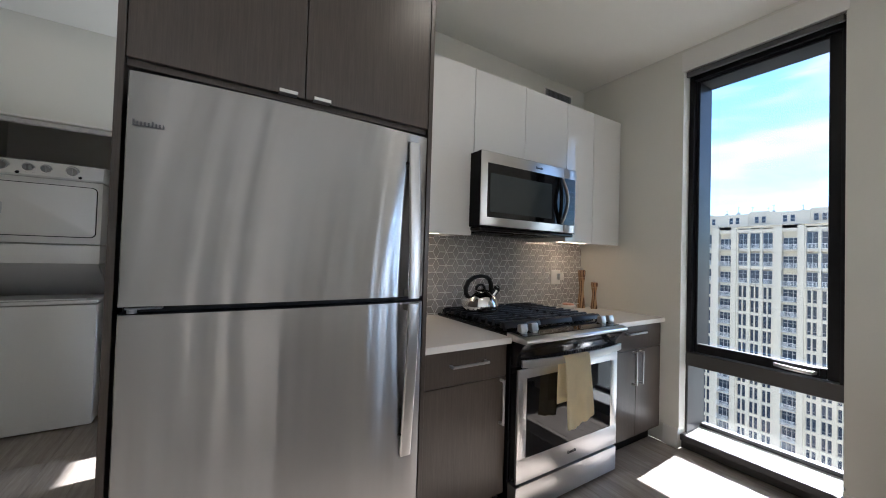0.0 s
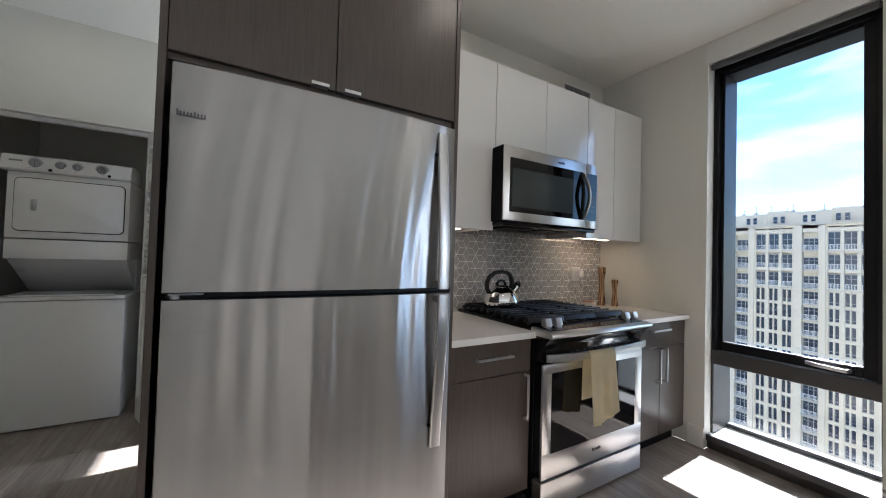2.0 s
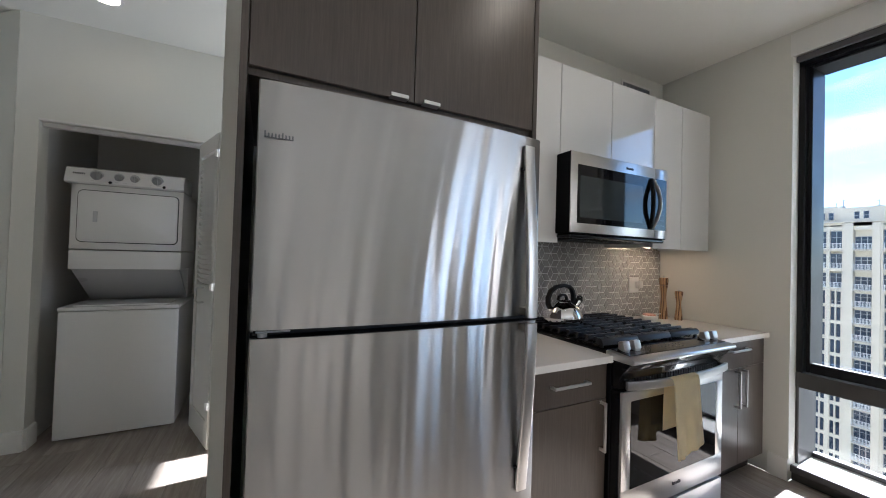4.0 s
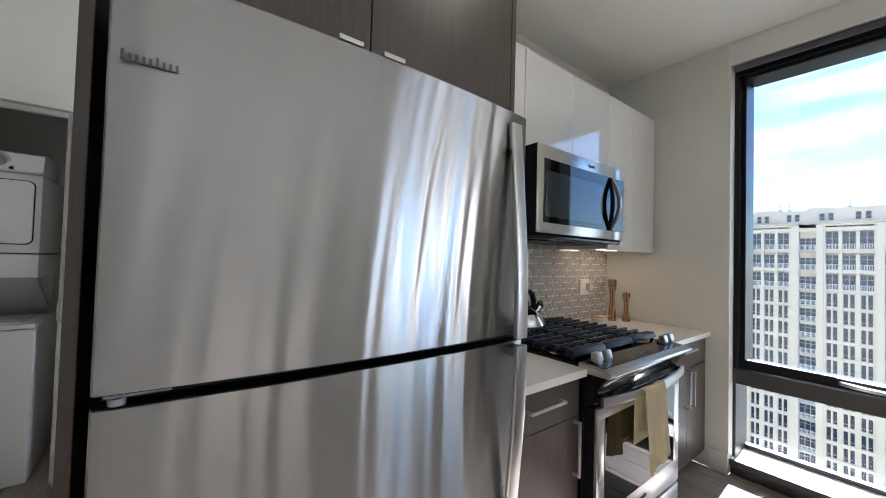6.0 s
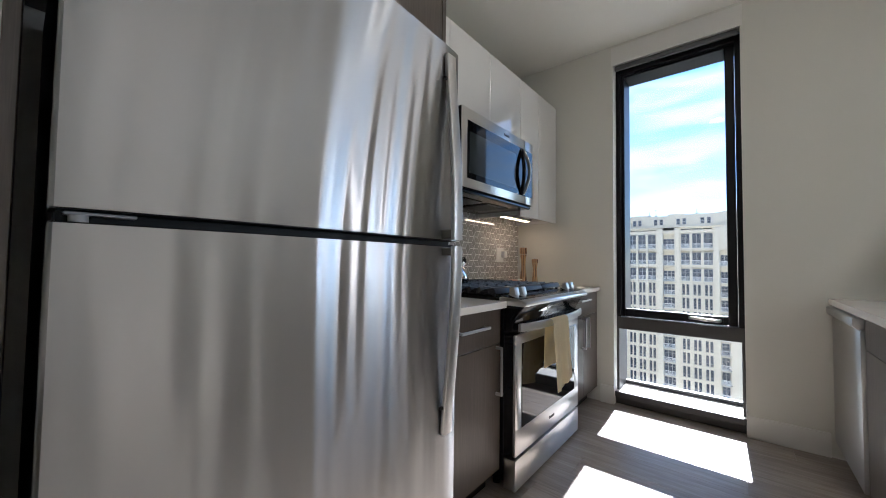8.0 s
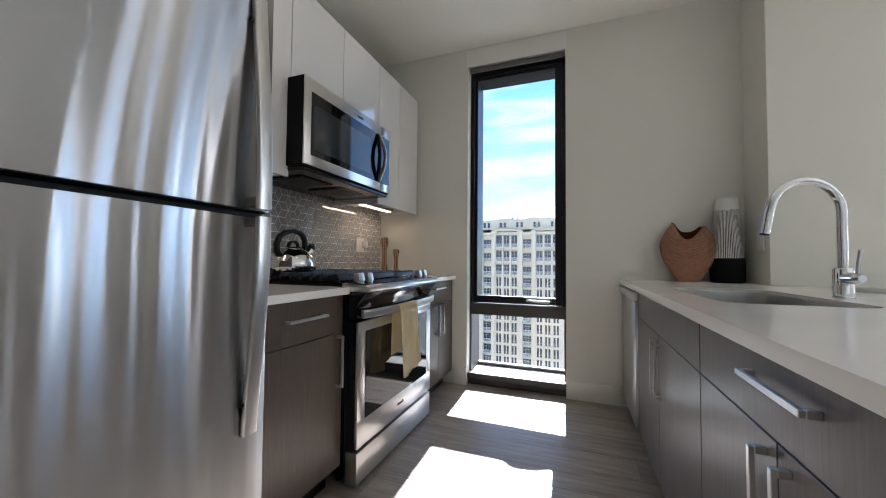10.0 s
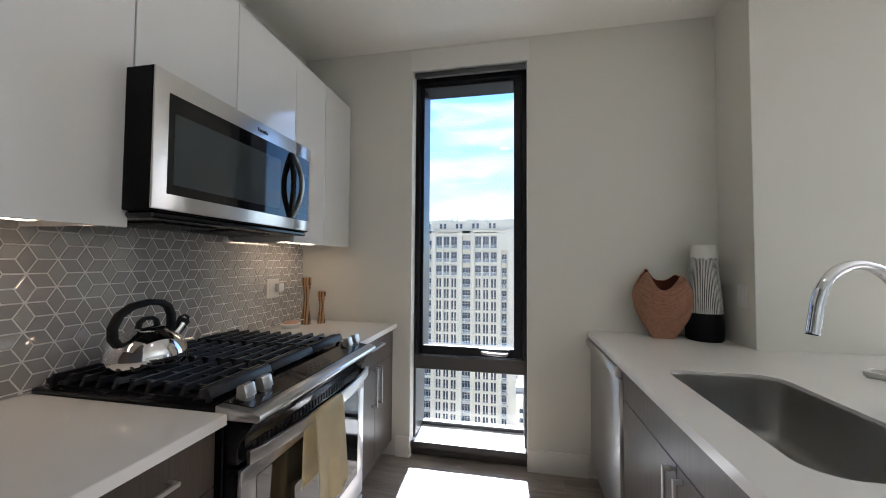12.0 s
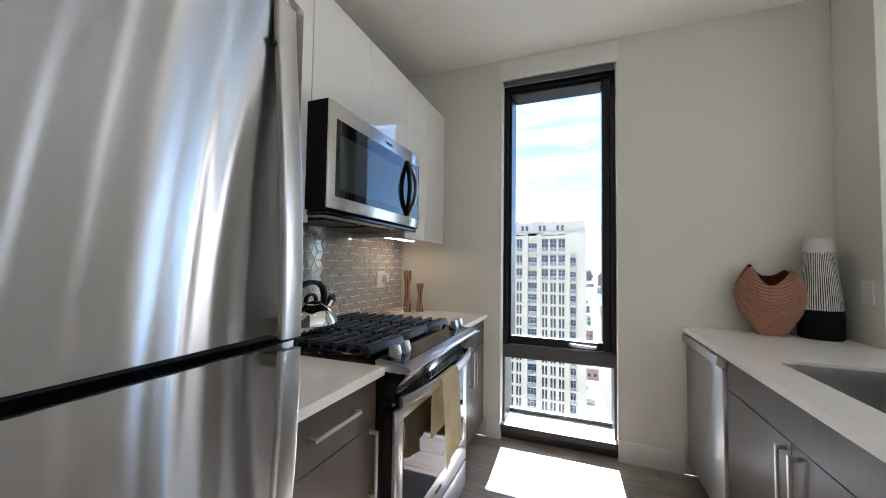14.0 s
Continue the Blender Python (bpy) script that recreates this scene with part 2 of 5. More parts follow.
FILTER = mottled("filter_mesh", (0.045, 0.045, 0.045), 0.4, 0.1, 5, 300, 0.0, 0.0, metal=0.6)
LEGEND = mottled("printed_legend", (0.075, 0.075, 0.08), 0.3, 0.05, 5, 100, 0.0, 0.0)
WHITEPLASTIC = mottled("white_plastic", (0.76, 0.75, 0.72), 0.35, 0.02, 5, 200, 0.0001, 0.1)
COTTON = mottled("yellow_cotton", (0.90, 0.79, 0.53), 0.9, 0.08, 12, 420, 0.0012, 0.6, spec=0.2)
CERAMIC_WHITE = mottled("white_ceramic", (0.72, 0.71, 0.67), 0.4, 0.04, 10, 150, 0.0003, 0.2)
CERAMIC_BLACK = mottled("black_ceramic", (0.005, 0.005, 0.006), 0.8, 0.15, 10, 200, 0.0006, 0.4, spec=0.15)
CLAYSHADE = mottled("shaded_clay", (0.13, 0.045, 0.028), 0.85, 0.1, 12, 150, 0.0004, 0.3, spec=0.15)
ORANGE = mottled("orange_glaze", (0.66, 0.34, 0.24), 0.3, 0.06, 15, 150, 0.0, 0.0)
LOGO = mottled("logo_grey", (0.06, 0.06, 0.065), 0.35, 0.05, 5, 100, 0.0, 0.0, metal=0.3)
SHADE_FABRIC = mottled("shade_fabric", (0.10, 0.10, 0.098), 0.8, 0.06, 5, 600, 0.0004, 0.4)
GLASS = glass_mat("window_glass", (0.94, 0.96, 0.955))
FACADE = mottled("facade_concrete", (0.56, 0.515, 0.43), 0.85, 0.05, 0.15, 2.0, 0.01, 0.3)
FACADE_SLAB = mottled("balcony_concrete", (0.50, 0.465, 0.40), 0.85, 0.06, 0.2, 3.0, 0.01, 0.3)
FACADE_GLASS = mottled("facade_glass", (0.030, 0.045, 0.075), 0.06, 0.45, 0.3, 1.0, 0.0, 0.0, spec=0.3)
FACADE_RAIL = mottled("railing_paint", (0.62, 0.65, 0.68), 0.5, 0.05, 0.5, 4.0, 0.0, 0.0)
FACADE_FRAME = mottled("facade_frame", (0.28, 0.30, 0.33), 0.5, 0.05, 0.5, 4.0, 0.0, 0.0)
ROOFTAR = mottled("flat_roof", (0.22, 0.21, 0.20), 0.9, 0.2, 0.1, 2.0, 0.02, 0.4)
BRICKFAR = mottled("far_brick", (0.28, 0.19, 0.15), 0.9, 0.15, 0.1, 2.0, 0.02, 0.4)
ASPHALT = mottled("asphalt", (0.055, 0.054, 0.053), 0.9, 0.15, 0.05, 1.5, 0.02, 0.4)
GROUNDMAT = mottled("city_ground", (0.20, 0.20, 0.18), 0.95, 0.25, 0.02, 0.4, 0.05, 0.4)
LED = emitter("warm_led", (1.0, 0.70, 0.43), LED_STRENGTH)
LAMP = emitter("downlight_lens", (1.0, 0.84, 0.62), LAMP_STRENGTH)
HALL_LAMP = emitter("hall_downlight_lens", (1.0, 0.84, 0.62), HALL_LAMP_STRENGTH)


def tile_mat():
    """Glazed rhombic tile: each piece a little different in tone."""
    m, n, l, b = principled("glazed_tile", (0.26, 0.24, 0.215), 0.06, 0, 0.7, 1.0)
    b.inputs["Coat IOR"].default_value = 2.1
    info, geo = n.new("ShaderNodeObjectInfo"), n.new("ShaderNodeNewGeometry")
    r = math_node(n, l, "FRACT", math_node(n, l, "ADD", info.outputs["Random"], geo.outputs["Random Per Island"]), 0.0)
    f = noise_tex(n, l, coords(n, l, (1, 1, 1)), 45, 3.0)
    k = math_node(n, l, "ADD", math_node(n, l, "MULTIPLY", r, 0.7), math_node(n, l, "MULTIPLY", f, 0.3))
    l.new(ramp(n, l, k, [(0.1, (0.385, 0.362, 0.335)), (0.9, (0.47, 0.445, 0.415))]), b.inputs["Base Color"])
    bump(n, l, b, noise_tex(n, l, coords(n, l, (1, 1, 1)), 14, 1.0), 0.12, 0.0006)
    return m


def stripe_mat():
    """White ceramic with uneven black vertical strokes."""
    m, n, l, b = principled("striped_ceramic", (0.7, 0.7, 0.66), 0.55)
    tc, sep = n.new("ShaderNodeTexCoord"), n.new("ShaderNodeSeparateXYZ")
    l.new(tc.outputs["Object"], sep.inputs["Vector"])
    ang = math_node(n, l, "ARCTAN2", sep.outputs["Y"], sep.outputs["X"])
    wob = noise_tex(n, l, coords(n, l, (14, 14, 5)), 1.0, 2.0)
    s = math_node(n, l, "SINE", math_node(n, l, "ADD", math_node(n, l, "MULTIPLY", ang, 62.0), math_node(n, l, "MULTIPLY", wob, 1.6)), 0.0)
    gap = noise_tex(n, l, coords(n, l, (48, 48, 11)), 1.0, 3.0)
    top = math_node(n, l, "GREATER_THAN", math_node(n, l, "ADD", sep.outputs["Z"], math_node(n, l, "MULTIPLY", gap, 0.05)), 0.465)
    on = math_node(n, l, "GREATER_THAN", math_node(n, l, "ADD", s, math_node(n, l, "MULTIPLY", gap, 2.4)), 1.35)
    on = math_node(n, l, "MULTIPLY", on, math_node(n, l, "SUBTRACT", 1.0, top))
    l.new(ramp(n, l, on, [(0.0, (0.66, 0.65, 0.60)), (1.0, (0.012, 0.012, 0.012))]), b.inputs["Base Color"])
    bump(n, l, b, gap, 0.2, 0.0008)
    return m


def terracotta_mat():
    """Unglazed clay with raked, bowed ridges."""
    m, n, l, b = principled("terracotta", (0.42, 0.19, 0.11), 0.8, 0, 0.25)
    tc, sep = n.new("ShaderNodeTexCoord"), n.new("ShaderNodeSeparateXYZ")
    l.new(tc.outputs["Object"], sep.inputs["Vector"])
    yy = math_node(n, l, "MULTIPLY", sep.outputs["Y"], sep.outputs["Y"])
    h = math_node(n, l, "SUBTRACT", sep.outputs["Z"], math_node(n, l, "MULTIPLY", yy, 4.6))
    wob = noise_tex(n, l, coords(n, l, (9, 9, 9)), 1.0, 2.0)
    s = math_node(n, l, "SINE", math_node(n, l, "ADD", math_node(n, l, "MULTIPLY", h, 350.0), math_node(n, l, "MULTIPLY", wob, 1.5)), 0.0)
    f = noise_tex(n, l, coords(n, l, (1, 1, 1)), 60, 4.0)
    l.new(ramp(n, l, f, [(0.3, (0.62, 0.315, 0.20)), (0.7, (0.72, 0.40, 0.265))]), b.inputs["Base Color"])
    fade = math_node(n, l, "MINIMUM", math_node(n, l, "MULTIPLY", math_node(n, l, "MAXIMUM", math_node(n, l, "SUBTRACT", sep.outputs["Z"], 0.05), 0.0), 7.0), 1.0)
    bump(n, l, b, math_node(n, l, "MULTIPLY", s, fade), 0.55, 0.0045)
    return m


def strip_wood_mat():
    """Strips of light and dark wood glued up round an upright axis."""
    m, n, l, b = principled("striped_wood", (0.4, 0.25, 0.13), 0.42, 0, 0.4)
    tc, sep = n.new("ShaderNodeTexCoord"), n.new("ShaderNodeSeparateXYZ")
    l.new(tc.outputs["Object"], sep.inputs["Vector"])
    s1 = math_node(n, l, "SINE", math_node(n, l, "MULTIPLY", sep.outputs["Y"], 420.0), 0.0)
    g = noise_tex(n, l, coords(n, l, (90, 90, 6)), 1.0, 5.0, 0.6, 0.4)
    k = math_node(n, l, "ADD", math_node(n, l, "MULTIPLY", math_node(n, l, "GREATER_THAN", s1, 0.45), 0.55), math_node(n, l, "MULTIPLY", g, 0.45))
    l.new(ramp(n, l, k, [(0.15, (0.50, 0.33, 0.18)), (0.32, (0.36, 0.21, 0.10)), (0.62, (0.16, 0.075, 0.033)), (0.85, (0.10, 0.045, 0.02))]), b.inputs["Base Color"])
    bump(n, l, b, g, 0.2, 0.0004)
    return m


TILE = tile_mat()
MILLWOOD = strip_wood_mat()
STRIPES = stripe_mat()
TERRACOTTA = terracotta_mat()

# ---- building helpers ----
def bx(x0, x1, y0, y1, z0, z1, b=0.0, seg=1):
    """A box between two corners, its edges rounded by b."""
    bm = bmesh.new()
    bmesh.ops.create_cube(bm, size=1.0)
    for v in bm.verts:
        v.co = ((x0 + x1) / 2 + v.co.x * (x1 - x0), (y0 + y1) / 2 + v.co.y * (y1 - y0), (z0 + z1) / 2 + v.co.z * (z1 - z0))
    if b:
        bmesh.ops.bevel(bm, geom=bm.edges[:], offset=b, segments=seg, profile=0.5, affect="EDGES", clamp_overlap=True)
    return bm


def join(*bms):
    out = bmesh.new()
    for k in bms:
        me = bpy.data.meshes.new("tmp")
        k.to_mesh(me)
        out.from_mesh(me)
        bpy.data.meshes.remove(me)
        k.free()
    return out


def moved(bm, m):
    bmesh.ops.transform(bm, matrix=m, verts=bm.verts)
    return bm


def rod(p, q, r0, r1=None, seg=20):
    """A round bar from p to q."""
    p, q = Vector(p), Vector(q)
    bm = bmesh.new()
    d = q - p
    bmesh.ops.create_cone(bm, cap_ends=True, segments=seg, radius1=r0, radius2=r0 if r1 is None else r1, depth=d.length)
    return moved(bm, Matrix.Translation((p + q) / 2) @ d.to_track_quat("Z", "Y").to_matrix().to_4x4())


def lathe(profile, seg=40, at=(0, 0, 0)):
    """A turned shape from (radius, height) pairs."""
    bm = bmesh.new()
    rings = []
    for r, z in profile:
        rings.append([bm.verts.new((at[0] + r * math.cos(2 * math.pi * k / seg), at[1] + r * math.sin(2 * math.pi * k / seg), at[2] + z)) for k in range(seg)])
    for a, c in zip(rings, rings[1:]):
        for k in range(seg):
            bm.faces.new((a[k], a[(k + 1) % seg], c[(k + 1) % seg], c[k]))
    for ring, flip in ((rings[0], True), (rings[-1], False)):
        bm.faces.new(ring[::-1] if flip else ring)
    return bm


def sweep(points, section, closed_ends=True):
    """A section (pairs across and up) carried along points."""
    bm = bmesh.new()
    pts = [Vector(p) for p in points]
    rings = []
    side0 = None
    for i, p in enumerate(pts):
        d = (pts[min(i + 1, len(pts) - 1)] - pts[max(i - 1, 0)]).normalized()
        if side0 is None:
            ref = Vector((0, 0, 1)) if abs(d.z) < 0.9 else Vector((1, 0, 0))
            side0 = d.cross(ref).normalized()
        side = (side0 - d * side0.dot(d)).normalized()
        side0 = side
        up = side.cross(d)
        rings.append([bm.verts.new(p + side * a + up * c) for a, c in section])
    n = len(section)
    for a, c in zip(rings, rings[1:]):
        for k in range(n):
            bm.faces.new((a[k], a[(k + 1) % n], c[(k + 1) % n], c[k]))
    if closed_ends:
        bm.faces.new(rings[0][::-1])
        bm.faces.new(rings[-1])
    bmesh.ops.recalc_face_normals(bm, faces=bm.faces)
    return bm


def circle(r, seg=14):
    return [(r * math.cos(2 * math.pi * k / seg), r * math.sin(2 * math.pi * k / seg)) for k in range(seg)]


def oblong(a, c, r, seg=3):
    out = []
    for sx, sy, s in ((1, 1, 0), (-1, 1, 90), (-1, -1, 180), (1, -1, 270)):
        for k in range(seg + 1):
            t = radians(s + 90 * k / seg)
            out.append((sx * (a - r) + r * math.cos(t), sy * (c - r) + r * math.sin(t)))
    return out


def prism(poly, axis, lo, hi, b=0.0):
    """A polygon (pairs in the other two axes) drawn out along an axis."""
    bm = bmesh.new()
    put = {"x": lambda p, w: (w, p[0], p[1]), "y": lambda p, w: (p[0], w, p[1]), "z": lambda p, w: (p[0], p[1], w)}[axis]
    f = bm.faces.new([bm.verts.new(put(p, lo)) for p in poly])
    g = bmesh.ops.extrude_face_region(bm, geom=[f])
    d = Vector(put((0, 0), hi - lo))
    bmesh.ops.translate(bm, vec=d, verts=[v for v in g["geom"] if isinstance(v, bmesh.types.BMVert)])
    bmesh.ops.recalc_face_normals(bm, faces=bm.faces)
    if b:
        bmesh.ops.bevel(bm, geom=bm.edges[:], offset=b, segments=2, profile=0.5, affect="EDGES", clamp_overlap=True)
    return bm


def plate_with_hole(outer, hole, z0, z1, b=0.0):
    """A slab with one hole through it."""
    bm = bmesh.new()
    edges = []
    for loop in (outer, hole):
        vs = [bm.verts.new((x, y, z1)) for x, y in loop]
        edges += [bm.edges.new((vs[k], vs[(k + 1) % len(vs)])) for k in range(len(vs))]
    bmesh.ops.triangle_fill(bm, edges=edges, use_beauty=True)
    bmesh.ops.recalc_face_normals(bm, faces=bm.faces)
    faces = bm.faces[:]
    g = bmesh.ops.extrude_face_region(bm, geom=faces)
    bmesh.ops.translate(bm, vec=(0, 0, z0 - z1), verts=[v for v in g["geom"] if isinstance(v, bmesh.types.BMVert)])
    bmesh.ops.recalc_face_normals(bm, faces=bm.faces)
    return bm


def mesh_of(bm, name, mat, smooth=35):
    me = bpy.data.meshes.new(name)
    bmesh.ops.recalc_face_normals(bm, faces=bm.faces)
    if smooth:
        for e in bm.edges:
            e.smooth = len(e.link_faces) == 2 and e.calc_face_angle(0) < radians(smooth)
        for f in bm.faces:
            f.smooth = True
    bm.to_mesh(me)
    bm.free()
    me.materials.append(mat)
    return me


def part(name, bm, mat, parent, label="", smooth=35):
    ob = new(name, mesh_of(bm, name, mat, smooth))
    ob.parent = parent
    top = parent
    while top.parent:
        top = top.parent
    ob.matrix_parent_inverse = Matrix.Translation(-top.location) if parent is top else Matrix.Identity(4)
    return tagged(ob, label=label)


def thing(name, base, label, category, group="", kind=""):
    ob = new(name)
    ob.empty_display_size = 0.1
    ob.location = base
    return tagged(ob, label, category, group, kind)


def solid(name, bm, mat, label, category, group="", kind="", smooth=35):
    return tagged(new(name, mesh_of(bm, name, mat, smooth)), label, category, group, kind)


def rect_round(x0, x1, y0, y1, r, seg=6):
    cx, cy = (x0 + x1) / 2, (y0 + y1) / 2
    return [(cx + a, cy + c) for a, c in oblong((x1 - x0) / 2, (y1 - y0) / 2, r, seg)]


def arc(centre, r, a0, a1, n, plane):
    out = []
    for k in range(n + 1):
        t = radians(a0 + (a1 - a0) * k / n)
        u, w = r * math.cos(t), r * math.sin(t)
        c = Vector(centre)
        out.append(c + (Vector((u, 0, w)) if plane == "xz" else Vector((0, u, w)) if plane == "yz" else Vector((u, w, 0))))
    return out


def bar_pull(parent, centre, length, axis, out=0.032, name="handle"):
    """A flat bar handle on two posts, standing out from a front that faces out along -y or +y."""
    x, y, z = centre
    h, w = length / 2, 0.0055
    s = 1 if out > 0 else -1
    ya, yb = sorted((y - out, y - out + s * 0.009))
    if axis == "x":
        bar = bx(x - h, x + h, ya, yb, z - w, z + w, 0.0012)
        posts = [bx(x + k * (h - 0.006) - 0.006, x + k * (h - 0.006) + 0.006, *sorted((yb if s > 0 else ya, y)), z - w, z + w, 0.0008) for k in (-1, 1)]
    else:
        bar = bx(x - w, x + w, ya, yb, z - h, z + h, 0.0012)
        posts = [bx(x - w, x + w, *sorted((yb if s > 0 else ya, y)), z + k * (h - 0.006) - 0.006, z + k * (h - 0.006) + 0.006, 0.0008) for k in (-1, 1)]
    return part(name, join(bar, *posts), NICKEL, parent, "satin nickel bar handle")


def word_bars(x0, x1, y, z0, z1, n, thick=0.0012):
    """A badge as one comb of plain bars on a thin foot, on a front that faces -y."""
    w, foot = (x1 - x0) / n, z0 + (z1 - z0) * 0.10
    poly = [(x0, z0)]
    for k in range(n):
        top = z0 + (z1 - z0) * (1.0 if k in (0, 5) else 0.72)
        poly += [(x0 + k * w, foot), (x0 + k * w, top), (x0 + (k + 0.5) * w, top), (x0 + (k + 0.5) * w, foot)]
    poly.append((x0 + (n - 0.5) * w, z0))
    return prism(poly, "y", y - thick, y + thick)


# ---- the large structure ----
XW, YB, ZC = 3.347, 3.307, 2.72       # window wall, backsplash wall, ceiling
CT = 0.864                            # worktop height
WY0, WY1, WZ1 = 1.752, 2.505, 2.70    # kitchen window opening

floor = solid("floor", join(bx(-6.0, XW, 0.9, 5.7, -0.14, -0.004), bx(-6.0, 3.70, -5.2, 0.9, -0.14, 0.0), bx(XW, 3.70, WY0, WY1, -0.14, -0.004)), PLANK, "grey-brown wood-look plank floor", "floor", kind="structure", smooth=0)
ceiling = solid("ceiling", bx(-6.0, 3.70, -5.2, 5.7, ZC, ZC + 0.2), CEIL, "plain off-white painted ceiling", "ceiling", kind="structure", smooth=0)

HW = (3.70, 4.40, 0.35, 2.36)         # hall window: y from, to, z from, to
LY0, LY1, LZ0, LZ1 = -3.50, -0.60, 0.10, 2.25   # living room window wall
east = [
    bx(XW, 3.70, 0.69, WY0, 0, ZC), bx(XW, 3.70, WY0, WY1, WZ1, ZC), bx(XW, 3.70, WY1, HW[0], 0, ZC),
    bx(XW, 3.70, HW[0], HW[1], 0, HW[2]), bx(XW, 3.70, HW[0], HW[1], HW[3], ZC), bx(XW, 3.70, HW[1], 5.7, 0, ZC),
    bx(XW, 3.70, LY1, 0.69, 0, ZC), bx(XW, 3.70, -5.2, LY0, 0, ZC), bx(XW, 3.70, LY0, LY1, 0, LZ0), bx(XW, 3.70, LY0, LY1, LZ1, ZC),
]
solid("wall_east", join(*east), WALL, "off-white painted outer wall with tall windows", "wall", kind="structure", smooth=0)
solid("wall_kitchen", bx(0.424, XW, YB, 3.43, 0, ZC), WALL, "off-white painted wall behind the cabinets", "wall", kind="structure", smooth=0)
solid("wall_end", bx(0.318, 0.4235, 3.31, 3.93, 0, ZC, 0.002), WALL, "narrow off-white painted wall end beside the refrigerator", "wall", kind="structure", smooth=0)
solid("wall_column", bx(3.04, XW, 0.14, 0.69, 0, ZC, 0.002), WALL, "off-white painted column at the end of the worktop", "column", kind="structure", smooth=0)
solid("wall_south", bx(-6.0, 3.70, -5.35, -5.2, 0, ZC), WALL, "plain off-white painted wall", "wall", kind="structure", smooth=0)
solid("wall_west", bx(-6.15, -6.0, -5.35, 5.7, 0, ZC), WALL, "plain off-white painted wall", "wall", kind="structure", smooth=0)
solid("wall_north", bx(-6.0, XW, 5.7, 5.85, 0, ZC), WALL, "plain off-white painted wall", "wall", kind="structure", smooth=0)

solid("wall_partition", bx(-6.0, -0.65, 1.16, 1.28, 0, ZC), WALL, "plain off-white painted partition wall", "wall", kind="structure", smooth=0)
solid("wall_hall", bx(-2.12, -2.0, 1.3, 5.7, 0, ZC), WALL, "plain off-white painted wall of the hall", "wall", kind="structure", smooth=0)

# the outside of this building, in the sun
solid("wall_exterior", join(bx(3.60, 3.705, -46, 40, ZC + 0.2, 26), bx(3.60, 3.705, -46, 40, -62, -0.14), bx(3.60, 3.705, 5.85, 40, -0.14, ZC + 0.2), bx(3.60, 3.705, -46, -5.35, -0.14, ZC + 0.2)), FACADE, "pale concrete outer wall of this building", "wall", kind="structure", smooth=0)

# laundry closet: front wall with its opening, angled corner, inner walls
CL0, CL1, CZ1 = -0.785, 0.33, 2.057
solid("wall_closet", join(bx(-0.89, CL0, 4.66, 4.78, 0, ZC), bx(CL0, CL1, 4.66, 4.78, CZ1, ZC), bx(CL1, XW, 4.66, 4.78, 0, ZC)), WALL, "off-white painted wall with the laundry closet opening", "wall", kind="structure", smooth=0)
solid("wall_angled", prism([(-0.892, 4.66), (-0.892, 4.80), (-1.86, 5.56), (-1.94, 5.46)], "z", 0, ZC), WALL, "off-white painted angled wall in the hall", "wall", kind="structure", smooth=0)
# closet lining: wall colour darkened to carry the dimness of the recess
solid("wall_closet_lining", join(bx(-0.88, -0.80, 4.78, 5.7, 0, ZC), bx(-0.80, 0.42, 5.60, 5.7, 0, ZC), bx(0.42, 0.5, 4.78, 5.7, 0, ZC)), CLOSET_SHADE, "painted lining of the laundry closet, colour darkened as shade", "wall", kind="structure", smooth=0)
solid("trim", bx(CL0 - 0.004, CL1, 4.654, 4.66, CZ1, CZ1 + 0.014, 0.002), TRIM, "white painted closet opening trim", "trim", kind="structure")

# baseboards
def skirting(p, q, out):
    """A baseboard along p to q, standing out towards out."""
    p, q, o = Vector((*p, 0)), Vector((*q, 0)), Vector((*out, 0)).normalized()
    d = (q - p)
    prof = [(0, 0), (0.014, 0), (0.014, 0.112), (0.009, 0.126), (0, 0.130)]
    bm = bmesh.new()
    a = [bm.verts.new(p + o * s + Vector((0, 0, h))) for s, h in prof]
    c = [bm.verts.new(q + o * s + Vector((0, 0, h))) for s, h in prof]
    for k in range(len(prof)):
        bm.faces.new((a[k], a[(k + 1) % 5], c[(k + 1) % 5], c[k]))
    bm.faces.new(a)
    bm.faces.new(c[::-1])
    return bm


for p, q, o in (((XW, WY0), (XW, 1.40), (-1, 0)), ((XW, WY1), (XW, 2.60), (-1, 0)), ((-0.89, 4.66), (CL0, 4.66), (0, -1)),
                ((-0.892, 4.66), (-1.94, 5.46), (-0.6, -0.8)), ((CL0, 4.66), (CL0, 4.78), (1, 0))):
    solid("baseboard", skirting(p, q, o), TRIM, "white painted baseboard along the wall", "baseboard", kind="structure")

# ---- kitchen window ----
win = thing("window_1", (3.5, 2.13, 0), "tall black-framed window with a small fixed pane below", "window", kind="structure")
FX0, FX1 = 3.432, 3.645
TB, TT = 0.55, 0.640
part("window_frame", join(
    bx(FX0, 3.66, WY0, WY0 + 0.030, TT, 2.56, 0.002), bx(FX0, 3.66, WY1 - 0.030, WY1, TT, 2.56, 0.002),
    bx(FX0, 3.66, WY0, WY1, 2.52, 2.56, 0.002)), FRAME, win, "black metal window frame")
part("transom", bx(FX0 - 0.005, 3.62, WY0, WY1, TB, TT, 0.003), FRAMEGREY, win, "dark grey metal transom")
part("lower_frame", join(bx(FX0, 3.68, WY0, WY0 + 0.016, 0.088, TB, 0.002), bx(FX0, 3.68, WY1 - 0.016, WY1, 0.088, TB, 0.002), bx(3.63, 3.68, WY0 + 0.016, WY1 - 0.016, 0.088, 0.115, 0.002)), FRAMEGREY, win)
